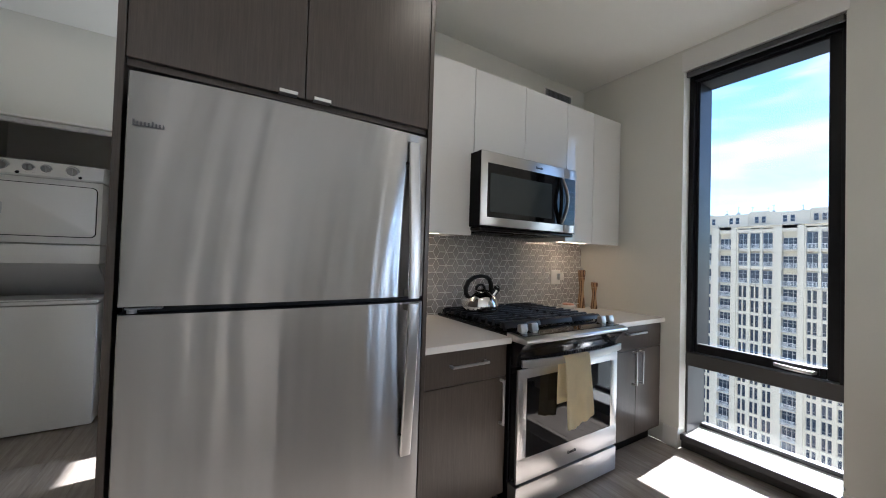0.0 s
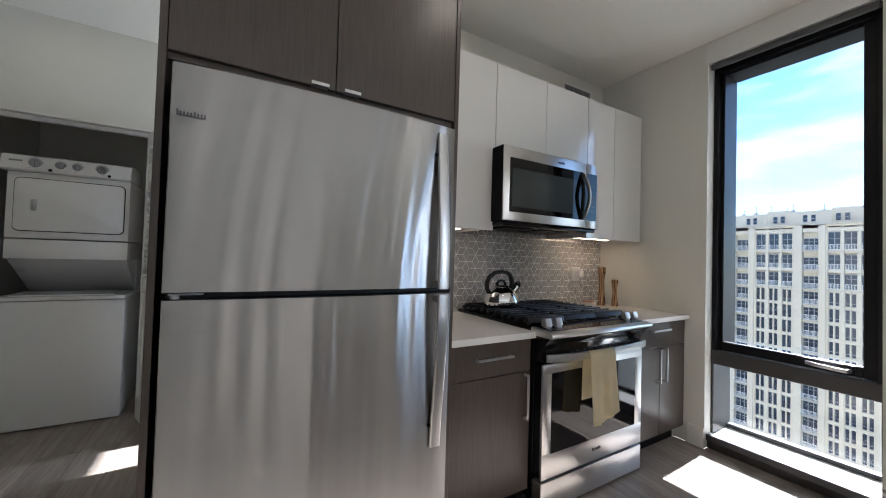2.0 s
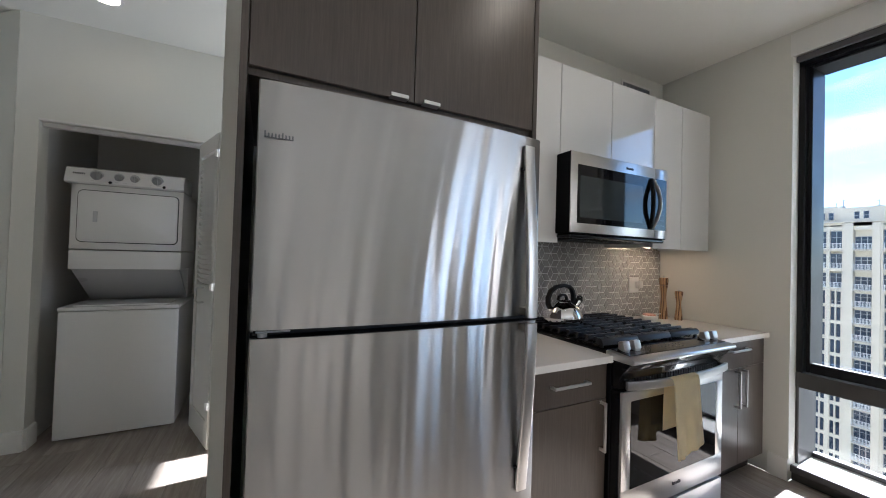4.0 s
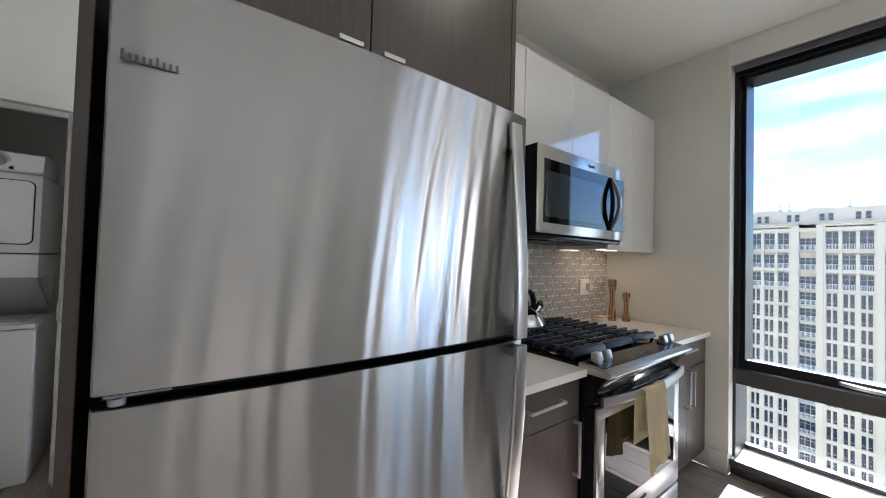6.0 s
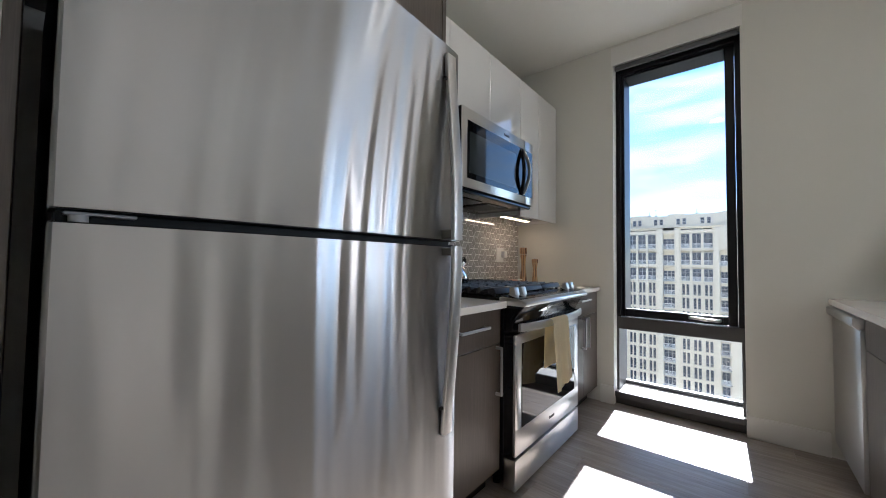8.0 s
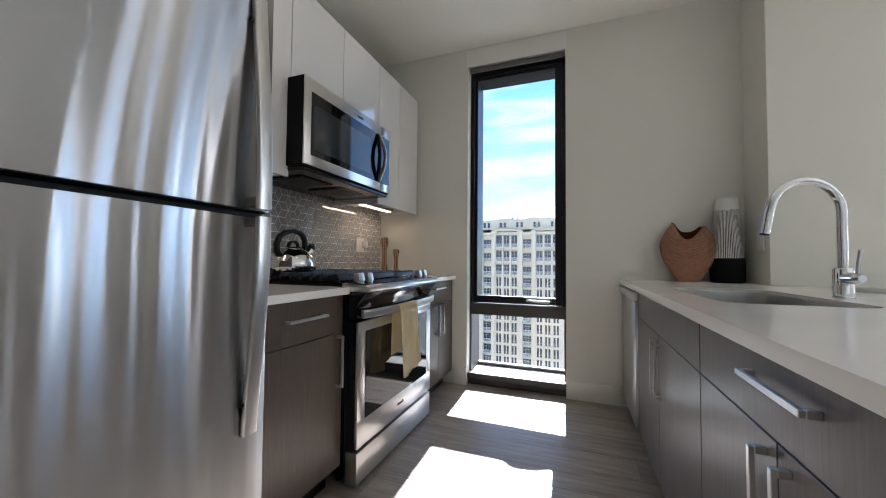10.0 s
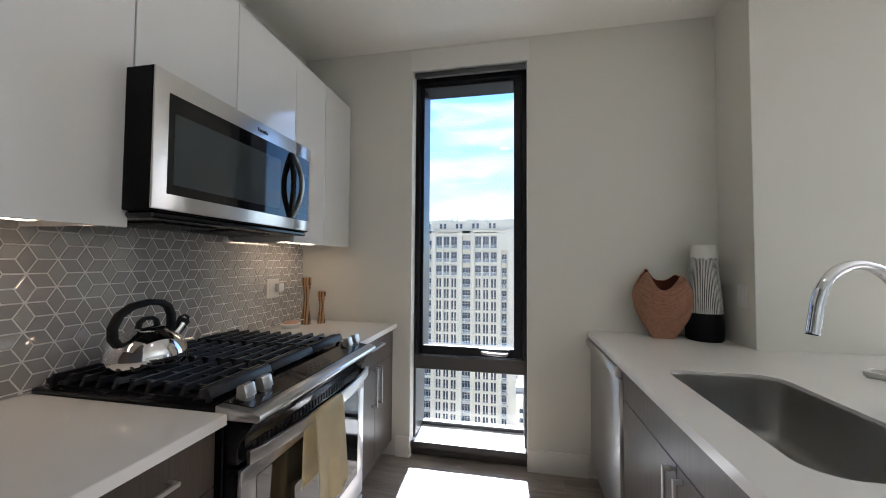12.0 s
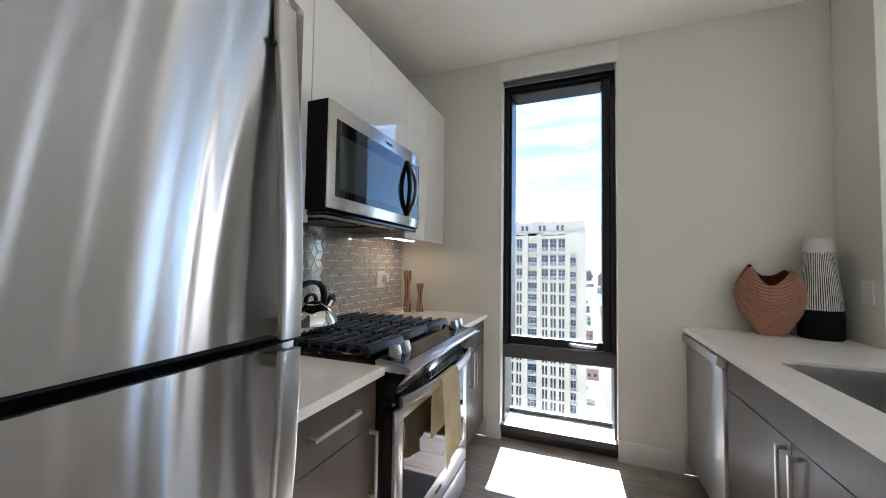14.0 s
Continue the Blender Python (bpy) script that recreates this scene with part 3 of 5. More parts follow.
part("sill", bx(3.375, 3.68, WY0 + 0.001, WY1 - 0.001, 0.070, 0.088, 0.003), TRIM, win, "white painted sill in full sun")
part("sill_base", join(bx(3.385, 3.68, WY0 + 0.001, WY1 - 0.001, 0.0, 0.070, 0.002), bx(3.368, 3.386, WY0, WY1, 0.052, 0.091, 0.002)), FRAMEGREY, win, "dark grey metal base under the sill")
SY0, SY1, SZ0, SZ1 = WY0 + 0.032, WY1 - 0.032, TT + 0.004, 2.518
GY0, GY1, GZ0, GZ1 = 1.834, 2.452, 0.702, 2.500
sash = part("sash", join(bx(FX0 + 0.03, FX1, SY0, GY0, SZ0, SZ1, 0.004), bx(FX0 + 0.03, FX1, GY1, SY1, SZ0, SZ1, 0.004), bx(FX0 + 0.03, 3.505, GY0, GY1, SZ0, GZ0, 0.004), bx(FX0 + 0.03, FX1, GY0, GY1, GZ1, SZ1, 0.004)), FRAME, win, "black metal opening sash")
part("sash_handle", sweep([(FX0 + 0.018, 2.045, 0.676), (FX0 - 0.016, 2.035, 0.682), (FX0 - 0.028, 1.995, 0.680), (FX0 - 0.028, 1.93, 0.676), (FX0 - 0.018, 1.885, 0.674), (FX0 + 0.018, 1.875, 0.673)], oblong(0.006, 0.010, 0.004)), NICKEL, sash, "curved satin metal pull")
part("sash_handle_plate", bx(FX0 + 0.016, FX0 + 0.034, 1.86, 2.06, 0.655, 0.700, 0.003), FRAME, sash)
for nm, b in (("pane", bx(3.618, 3.624, GY0 - 0.01, GY1 + 0.01, GZ0 - 0.01, GZ1 + 0.01)), ("pane", bx(3.655, 3.661, WY0 + 0.014, WY1 - 0.014, 0.10, TB + 0.01))):
    g = part(nm, b, GLASS, win, smooth=0)
    g.visible_shadow = False
part("outer_head", bx(3.66, 3.70, WY0 + 0.002, WY1 - 0.002, 2.566, 2.698, 0.002), FRAMEGREY, win, "dark grey metal outer head")
part("latch", join(bx(3.352, 3.366, WY0 - 0.012, WY0 + 0.004, 0.11, 0.19, 0.003), rod((3.350, WY0 - 0.004, 0.145), (3.335, WY0 - 0.004, 0.165), 0.004)), NICKEL, win, "small metal sash latch")
solid("trim", bx(XW - 0.003, XW + 0.018, WY0 - 0.012, WY1 + 0.012, 2.566, 2.702, 0.0015), TRIM, "white painted shade cover panel above the window", "trim", kind="structure")
shade_ob = thing("roller_shade", (3.37, 2.13, 2.56), "dark grey rolled-up roller shade above the window", "roller shade")
part("shade_roll", rod((3.385, WY0 + 0.012, 2.55), (3.385, WY1 - 0.012, 2.55), 0.019), SHADE_FABRIC, shade_ob)
part("hem_bar", bx(3.358, 3.372, WY0 + 0.010, WY1 - 0.010, 2.525, 2.560, 0.003), SHADE_FABRIC, shade_ob)

# windows of the rooms beside the kitchen
def plain_window(name, y0, y1, z0, z1, label):
    w = thing(name, (3.5, (y0 + y1) / 2, z0), label, "window", kind="structure")
    f = 0.055
    part("window_frame", join(bx(3.50, 3.58, y0, y0 + f, z0, z1, 0.003), bx(3.50, 3.58, y1 - f, y1, z0, z1, 0.003), bx(3.50, 3.58, y0 + f, y1 - f, z0, z0 + f, 0.003), bx(3.50, 3.58, y0 + f, y1 - f, z1 - f, z1, 0.003), bx(3.50, 3.58, y0 + f, y1 - f, z0 + 0.46, z0 + 0.53, 0.003), *([bx(3.49, 3.59, (y0 + y1) / 2 - 0.05, (y0 + y1) / 2 + 0.05, z0, z1, 0.003)] if y1 - y0 > 1 else [])), FRAME, w)


lw = thing("window_2", (3.4, -2.0, LZ0), "black-framed living room window wall with slim mullions", "window", kind="structure")
part("window_frame", join(bx(3.36, 3.44, LY0, LY1, LZ0, LZ0 + 0.05, 0.003), bx(3.36, 3.44, LY0, LY1, LZ1 - 0.05, LZ1, 0.003), bx(3.36, 3.44, LY0, LY1, LZ0 + 0.45, LZ0 + 0.51, 0.003)), FRAME, lw)
for k in range(5):
    ym = LY0 + 0.03 + (LY1 - LY0 - 0.06) * k / 4
    part("mullion", bx(3.355, 3.445, ym - 0.035, ym + 0.035, LZ0, LZ1, 0.003), FRAME, lw)
plain_window("window_3", HW[0], HW[1], HW[2], HW[3], "black-framed window at the end of the hall")

# ---- refrigerator bay ----
PF = 2.560                            # front of the tall cabinet
FXL, FXR, FF = 0.474, 1.303, 2.430    # refrigerator sides and door front

tall = thing("tall_cabinet", (0.91, 2.95, 0), "dark brown laminate cabinet surround above and beside the refrigerator", "cabinet")
part("side_panel", bx(0.425, 0.443, PF, YB - 0.004, 0.0, 2.335, 0.001), DARKWOOD, tall)
part("side_panel", bx(1.376, 1.395, PF, YB - 0.004, 0.0, 2.335, 0.001), DARKWOOD, tall)
part("body", bx(0.444, 1.375, PF + 0.02, YB - 0.004, 1.742, 2.333, 0.001), DARKWOOD, tall)
for x0, x1, hx in ((0.446, 0.8995, 0.847), (0.9025, 1.373, 0.954)):
    d = part("door", bx(x0, x1, PF, PF + 0.019, 1.760, 2.332, 0.0012), DARKWOOD, tall)
    part("handle", join(bx(hx - 0.028, hx + 0.028, PF - 0.022, PF + 0.004, 1.7565, 1.7595, 0.0008), bx(hx - 0.028, hx + 0.028, PF - 0.0225, PF - 0.0195, 1.7565, 1.768, 0.0008)), NICKEL, d, "satin nickel edge pull")

fridge = thing("refrigerator", (0.885, 2.8, 0), "stainless steel top-freezer refrigerator with two curved bar handles", "refrigerator")
part("body", bx(FXL + 0.006, FXR - 0.004, FF + 0.085, YB - 0.02, 0.03, 1.690, 0.006), BLACKPAINT, fridge, "black painted cabinet")
part("kick_grille", join(*[bx(FXL + 0.02, FXR - 0.02, FF + 0.06, FF + 0.08, 0.02 + 0.016 * k, 0.030 + 0.016 * k, 0.001) for k in range(4)]), BLACKPLASTIC, fridge)


def fridge_door(z0, z1):
    """A door slab, bowed a little outwards across its width, with rolled side edges."""
    n = 36
    pts = []
    for k in range(n + 1):
        u = k / n
        pts.append((FXL + (FXR - FXL) * u, FF - 0.020 * (1 - (2 * u - 1) ** 2)))
    poly = [(FXL, FF + 0.070)] + [(FXL, FF + 0.008)] + [(FXL + 0.003, FF + 0.002)] + pts[1:-1] + [(FXR - 0.003, FF + 0.002), (FXR, FF + 0.008), (FXR, FF + 0.070)]
    return prism(poly, "z", z0, z1)


upper = part("freezer_door", fridge_door(1.103, 1.674), STEEL_FRIDGE, fridge, "brushed stainless steel door, slightly bowed")
lower = part("refrigerator_door", fridge_door(0.075, 1.083), STEEL_FRIDGE, fridge, "brushed stainless steel door, slightly bowed")
part("door_cap", moved(fridge_door(1.0832, 1.0850), Matrix.Translation((0, 0.003, 0))), BLACKPAINT, lower, "black door cap")
part("door_cap", moved(fridge_door(1.1010, 1.1028), Matrix.Translation((0, 0.003, 0))), BLACKPAINT, upper, "black door cap")
part("gasket", join(bx(FXL + 0.012, FXR - 0.012, FF + 0.071, FF + 0.085, 0.08, 1.67, 0.002), bx(FXL + 0.006, FXR - 0.006, FF + 0.030, FF + 0.071, 1.0855, 1.1005)), BLACKPLASTIC, fridge)
part("hinge", join(bx(FXL + 0.012, FXL + 0.085, FF + 0.008, FF + 0.028, 1.0945, 1.0990, 0.001), rod((FXL + 0.026, FF + 0.012, 1.0855), (FXL + 0.026, FF + 0.012, 1.0945), 0.010)), GREYPLASTIC, fridge, "grey metal centre hinge")
part("badge", word_bars(0.488, 0.553, FF - 0.0075, 1.541, 1.555, 9, 0.0018), LOGO, upper, "dark metal badge")


def fridge_handle(z_far, z_near):
    """A flat bar, flush at its far end and standing off where the doors meet."""
    pts = []
    n = 24
    for k in range(n + 1):
        u = k / n
        off = 0.008 + 0.031 * math.sin(min(1.0, u * 1.12) * math.pi * 0.5) ** 1.3
        pts.append((1.242, FF - 0.006 - off, z_far + (z_near - z_far) * u))
    return sweep(pts, [(c, a) for a, c in oblong(0.020, 0.007, 0.005)])


for dr, zf, zn, zb in ((upper, 1.640, 1.1015, 1.13), (lower, 0.560, 1.0835, 1.071)):
    h = part("handle", fridge_handle(zf, zn), NICKEL, dr, "curved satin steel handle")
    part("bracket", bx(1.223, 1.261, FF - 0.040, FF - 0.002, 1.106 if zf > zn else 1.058, 1.130 if zf > zn else 1.079, 0.002), BRACKET, h, "dark satin metal handle bracket")
    part("screw", rod((1.214, FF - 0.016, zf - 0.075 if zf > zn else zf + 0.075), (1.226, FF - 0.016, zf - 0.075 if zf > zn else zf + 0.075), 0.005), BLACKPLASTIC, h)
part("door_dot", rod((0.545, FF - 0.006, 0.585), (0.545, FF - 0.003, 0.585), 0.006), GREYPLASTIC, lower)

# ---- base cabinets of the range wall ----
CF = 2.622                            # cabinet fronts
LG = 0.0015


def base_cabinet(x0, x1, label, doors, handle_side=1):
    c = thing("base_cabinet", ((x0 + x1) / 2, 2.95, 0), label, "cabinet", "base cabinets of the range wall")
    part("body", bx(x0, x1, CF + 0.02, YB - 0.004, 0.105, CT - 0.031, 0.001), DARKWOOD, c)
    part("toe_kick", bx(x0, x1, CF + 0.075, CF + 0.09, 0.0, 0.105), BLACKPLASTIC, c)
    d = part("drawer_front", bx(x0 + LG, x1 - LG, CF, CF + 0.019, 0.6745, CT - 0.034, 0.0012), DARKWOOD, c)
    bar_pull(d, (1.656 if doors == 1 else 3.005, CF, 0.762 if doors == 1 else 0.783), 0.205, "x")
    w = (x1 - x0) / doors
    for k in range(doors):
        a, e = x0 + k * w, x0 + (k + 1) * w
        dd = part("door", bx(a + LG, e - LG, CF, CF + 0.019, 0.108, 0.6715, 0.0012), DARKWOOD, c)
        side = 1 if doors == 1 or k == 0 else -1
        bar_pull(dd, ((e - 0.037) if side > 0 else (a + 0.037), CF, 0.556), 0.215, "z")
    return c


base_cabinet(1.396, 1.889, "dark brown laminate base cabinet with one drawer and one door", 1)
base_cabinet(2.722, 3.330, "dark brown laminate base cabinet with one drawer and two doors", 2)
solid("worktop", bx(1.396, 1.896, 2.594, YB - 0.002, CT - 0.030, CT, 0.002), QUARTZ, "white quartz worktop beside the refrigerator", "worktop")
solid("worktop", bx(2.713, XW - 0.002, 2.600, YB - 0.002, CT - 0.030, CT, 0.002), QUARTZ, "white quartz worktop in the corner by the window", "worktop")

# ---- wall cabinets ----
UF, UZ0, UZ1 = 2.945, 1.374, 2.335


def wall_cabinet(x0, x1, z0, doors, label):
    c = thing("wall_cabinet", ((x0 + x1) / 2, 3.12, z0), label, "cabinet", "white wall cabinets")
    part("body", join(bx(x0, x1, UF + 0.02, YB - 0.003, z0 + 0.022, UZ1, 0.001), bx(x0, x0 + 0.016, UF + 0.02, YB - 0.003, z0, z0 + 0.022), bx(x1 - 0.016, x1, UF + 0.02, YB - 0.003, z0, z0 + 0.022)), WHITEGLOSS, c)
    for a, e in doors:
        part("door", bx(a + 0.001, e - 0.001, UF, UF + 0.019, z0 - 0.004, UZ1 + 0.002, 0.0015), WHITEGLOSS, c, "glossy white slab door")
    return c


wall_cabinet(1.397, 1.870, UZ0, [(1.397, 1.893)], "glossy white wall cabinet beside the tall cabinet")
wall_cabinet(1.895, 2.694, 1.842, [(1.895, 2.2945), (2.2965, 2.694)], "glossy white short wall cabinet over the microwave")
wall_cabinet(2.696, 3.325, UZ0, [(2.696, 2.990), (2.992, 3.325)], "glossy white wall cabinet by the window wall")
for x0, x1 in ((1.45, 1.80), (2.77, 3.20)):
    u = thing("under_cabinet_light", ((x0 + x1) / 2, 3.14, UZ0), "slim under-cabinet light strip, switched on, warm", "light", "under-cabinet lights")
    part("housing", bx(x0, x1, 3.10, 3.17, UZ0 + 0.010, UZ0 + 0.021, 0.002), WHITEPLASTIC, u)
    part("lens", bx(x0 + 0.012, x1 - 0.012, 3.120, 3.152, UZ0 + 0.0075, UZ0 + 0.0095), LED, u, "glowing warm lens", smooth=0)

# ---- microwave ----
MF, MX0, MX1, MZ0, MZ1 = 2.840, 1.872, 2.674, 1.424, 1.836
mw = thing("microwave", (2.267, 3.05, MZ0), "stainless over-the-range microwave with black glass and a bowed handle", "microwave")
part("body", bx(MX0 + 0.0015, MX1 - 0.0015, MF + 0.0085, YB - 0.004, MZ0 - 0.004, MZ1 + 0.004, 0.003), BLACKPAINT, mw)
part("underside", join(bx(MX0 + 0.012, MX1 - 0.012, MF + 0.012, YB - 0.02, MZ0 - 0.026, MZ0 - 0.005, 0.006), *[bx(MX0 + 0.10 + 0.30 * k, MX0 + 0.34 + 0.30 * k, MF + 0.10, MF + 0.33, MZ0 - 0.030, MZ0 - 0.0265, 0.001) for k in range(2)]), BLACKENAMEL, mw, "black vented underside")
for k in range(2):
    fl = part("filter", bx(MX0 + 0.115 + 0.30 * k, MX0 + 0.325 + 0.30 * k, MF + 0.115, MF + 0.315, MZ0 - 0.0325, MZ0 - 0.0305, 0.0), FILTER, mw, "dark grey mesh filter")
    for j in range(9):
        part("slat", bx(MX0 + 0.115 + 0.30 * k, MX0 + 0.325 + 0.30 * k, MF + 0.125 + 0.02 * j, MF + 0.131 + 0.02 * j, MZ0 - 0.0345, MZ0 - 0.0327, 0.0), FILTER, fl, smooth=0)
SPL = 2.548
dr = part("door", join(bx(MX0, SPL, MF, MF + 0.008, MZ0, MZ1, 0.003, 2)), STEEL, mw, "brushed stainless door frame")
part("window", bx(MX0 + 0.044, SPL - 0.001, MF - 0.0016, MF + 0.001, MZ0 + 0.048, MZ1 - 0.062, 0.0008), BLACKGLASS, dr, "black glass")
part("window_mesh", bx(MX0 + 0.062, SPL - 0.115, MF - 0.0021, MF - 0.0017, MZ0 + 0.078, MZ1 - 0.118), mottled("screened_glass", (0.040, 0.048, 0.049), 0.04, 0.1, 3, 900, 0.0, 0.0, rough_var=0.01, spec=0.6), dr)
cp = part("control_panel", bx(SPL + 0.0015, MX1, MF, MF + 0.008, MZ0, MZ1, 0.003, 2), STEEL, mw)
part("touch_panel", bx(SPL + 0.002, MX1 - 0.020, MF - 0.0016, MF + 0.001, MZ0 + 0.048, MZ1 - 0.062, 0.0008), BLACKGLASS, cp, "black touch panel")
for i in range(3):
    for j in range(7):
        part("legend", bx(SPL + 0.025 + 0.024 * i, SPL + 0.039 + 0.024 * i, MF - 0.0021, MF - 0.0017, MZ0 + 0.075 + 0.032 * j, MZ0 + 0.0775 + 0.032 * j), LEGEND, cp, smooth=0)
hp = [(2.522, MF - 0.004 - 0.046 * math.sin(math.pi * k / 16), MZ0 + 0.055 + 0.285 * k / 16) for k in range(17)]
part("handle", sweep(hp, [(c, a) for a, c in oblong(0.011, 0.007, 0.005)]), NICKEL, dr, "bowed satin steel handle")
part("handle_back", sweep([(2.505 - 0.012 * math.sin(math.pi * k / 16), MF - 0.002 - 0.024 * math.sin(math.pi * k / 16), MZ0 + 0.052 + 0.291 * k / 16) for k in range(17)], [(c, a) for a, c in oblong(0.008, 0.010, 0.004)]), BLACKPLASTIC, dr, "black inner handle")
part("badge", word_bars(2.29, 2.35, MF - 0.001, MZ1 - 0.040, MZ1 - 0.026, 7), LOGO, dr, "dark metal badge")

# ---- range ----
RX0, RX1, RF = 1.900, 2.708, 2.552
rg = thing("range", ((RX0 + RX1) / 2, 2.92, 0), "stainless slide-in gas range with black cooktop and cast-iron grates", "range")
part("body", bx(RX0 + 0.004, RX1 - 0.004, RF + 0.062, YB - 0.01, 0.05, CT - 0.012, 0.003), BLACKPAINT, rg, "black painted sides")
for x, y in ((RX0 + 0.06, 2.68), (RX1 - 0.06, 2.68), (RX0 + 0.06, 3.22), (RX1 - 0.06, 3.22)):
    part("foot", rod((x, y, 0), (x, y, 0.055), 0.018), BLACKPLASTIC, rg)
part("cooktop", join(bx(RX0, RX1, 2.632, YB - 0.006, CT - 0.006, CT + 0.014, 0.005, 2), bx(RX0 + 0.03, RX1 - 0.03, 2.70, YB - 0.03, CT + 0.012, CT + 0.018, 0.002)), BLACKENAMEL, rg, "glossy black cooktop")
cpan = part("control_panel", prism([(2.635, CT - 0.02), (2.635, CT + 0.017), (2.520, CT + 0.008), (2.497, CT + 0.001), (2.494, CT - 0.010), (2.505, CT - 0.020)], "x", RX0 - 0.003, RX1 + 0.003, 0.003), STEEL, rg, "brushed stainless control ledge")
part("touch_glass", prism([(2.630, CT + 0.0175), (2.630, CT + 0.0200), (2.535, CT + 0.0125), (2.535, CT + 0.010)], "x", RX0 + 0.02, RX1 - 0.02), BLACKGLASS, cpan, "black glass touch strip")
for i in range(7):
    for j in range(3):
        part("legend", bx(2.215 + 0.028 * i, 2.222 + 0.028 * i, 2.560 + 0.018 * j, 2.563 + 0.018 * j, CT + 0.0135 + 0.0014 * j, CT + 0.0165 + 0.0014 * j), LEGEND, cpan, smooth=0)
for x in (1.960, 2.034, 2.600, 2.676):
    kn = part("knob", join(rod((x, 2.592, CT + 0.015), (x, 2.590, CT + 0.028), 0.0225), moved(prism([(-0.017, 0), (0.017, 0), (0.012, 0.034), (0.008, 0.037), (-0.010, 0.037), (-0.013, 0.034)], "x", -0.0215, 0.0215, 0.002), Matrix.Translation((x, 2.589, CT + 0.023)) @ Matrix.Rotation(radians(-8), 4, "X"))), NICKEL, cpan, "satin metal knob")
    part("knob_base", rod((x, 2.5925, CT + 0.0155), (x, 2.591, CT + 0.0205), 0.029), BLACKPLASTIC, kn)
part("fascia", prism([(2.512, CT - 0.021), (2.612, CT - 0.021), (2.612, 0.725), (2.566, 0.725), (2.566, 0.765), (2.548, 0.800)], "x", RX0 + 0.002, RX1 - 0.002, 0.004), BLACKENAMEL, rg, "curved black fascia under the ledge")
part("vent", join(*[bx(RX0 + 0.06 + 0.70 * k / 34, RX0 + 0.072 + 0.70 * k / 34, 2.563, 2.567, 0.735, 0.760) for k in range(35)]), BLACKPLASTIC, rg)
DZ0, DZ1 = 0.172, 0.712
od = part("oven_door", join(bx(RX0 + 0.004, RX1 - 0.004, RF, RF + 0.014, DZ0, DZ0 + 0.118, 0.003, 2), bx(RX0 + 0.004, RX1 - 0.004, RF, RF + 0.014, DZ1 - 0.045, DZ1, 0.003, 2), bx(RX0 + 0.004, RX0 + 0.064, RF, RF + 0.014, DZ0 + 0.115, DZ1 - 0.042, 0.003, 2), bx(RX1 - 0.072, RX1 - 0.004, RF, RF + 0.014, DZ0 + 0.115, DZ1 - 0.042, 0.003, 2)), STEEL, rg, "brushed stainless oven door")
part("window", bx(RX0 + 0.061, RX1 - 0.069, RF - 0.0012, RF + 0.012, DZ0 + 0.1145, DZ1 - 0.0435, 0.001), BLACKGLASS, od, "black oven window")
part("door_core", bx(RX0 + 0.006, RX1 - 0.006, RF + 0.0145, RF + 0.060, DZ0 + 0.002, DZ1 - 0.002, 0.002), BLACKENAMEL, od, "black door core")
part("badge", word_bars(2.27, 2.34, RF - 0.001, DZ0 + 0.054, DZ0 + 0.070, 7), LOGO, od, "dark metal badge")
HZ = 0.748
hpts = [(RX0 + 0.008 + (RX1 - RX0 - 0.016) * k / 20, RF - 0.016 - 0.040 * math.sin(math.pi * k / 20) ** 0.7, HZ) for k in range(21)]
for hx in (RX0 + 0.022, RX1 - 0.022):
    part("handle_post", bx(hx - 0.012, hx + 0.012, RF - 0.016, RF + 0.062, HZ - 0.012, HZ + 0.012, 0.002), BLACKENAMEL, od)
part("handle", sweep(hpts, oblong(0.0075, 0.018, 0.003)), NICKEL, od, "wide satin steel handle")
part("drawer", bx(RX0 + 0.003, RX1 - 0.003, RF, RF + 0.06, 0.022, 0.158, 0.004, 2), STEEL, rg, "brushed stainless storage drawer")


def grate(x0, x1):
    """One cast-iron grate: bars across, two rails, angled feet."""
    y0, y1, z = 2.668, 3.262, CT + 0.040
    bits = []
    for k in range(10):
        y = y0 + 0.035 + (y1 - y0 - 0.05) * k / 9
        b = prism([(y - 0.008, z - 0.002), (y + 0.008, z - 0.002), (y + 0.0055, z + 0.014), (y - 0.0055, z + 0.014)], "x", x0 + 0.012, x1 - 0.012)
        bits.append(b)
        for e, s in ((x0 + 0.012, -1), (x1 - 0.012, 1)):
            bits.append(prism([(e, z + 0.014), (e + s * 0.011, z - 0.012), (e + s * 0.003, z - 0.012), (e - s * 0.006, z)], "y", y - 0.006, y + 0.006))
    for x in (x0 + 0.05, (x0 + x1) / 2, x1 - 0.05):
        bits.append(bx(x - 0.006, x + 0.006, y0 + 0.02, y1, z - 0.008, z + 0.006, 0.001))
    bits.append(bx(x0, x1, y1 - 0.012, y1, z - 0.014, z + 0.004, 0.002))
    bits += [bx(x, x + 0.014, y, y + 0.014, CT + 0.014, z, 0.001) for x in (x0 + 0.005, x1 - 0.019) for y in (y0 + 0.005, y1 - 0.02)]
    bits.append(prism([(y0 - 0.006, z - 0.014), (y0 + 0.030, z - 0.014), (y0 + 0.034, z + 0.010), (y0 + 0.012, z + 0.016), (y0 + 0.002, z + 0.008)], "x", x0, x1, 0.002))
    return join(*bits)


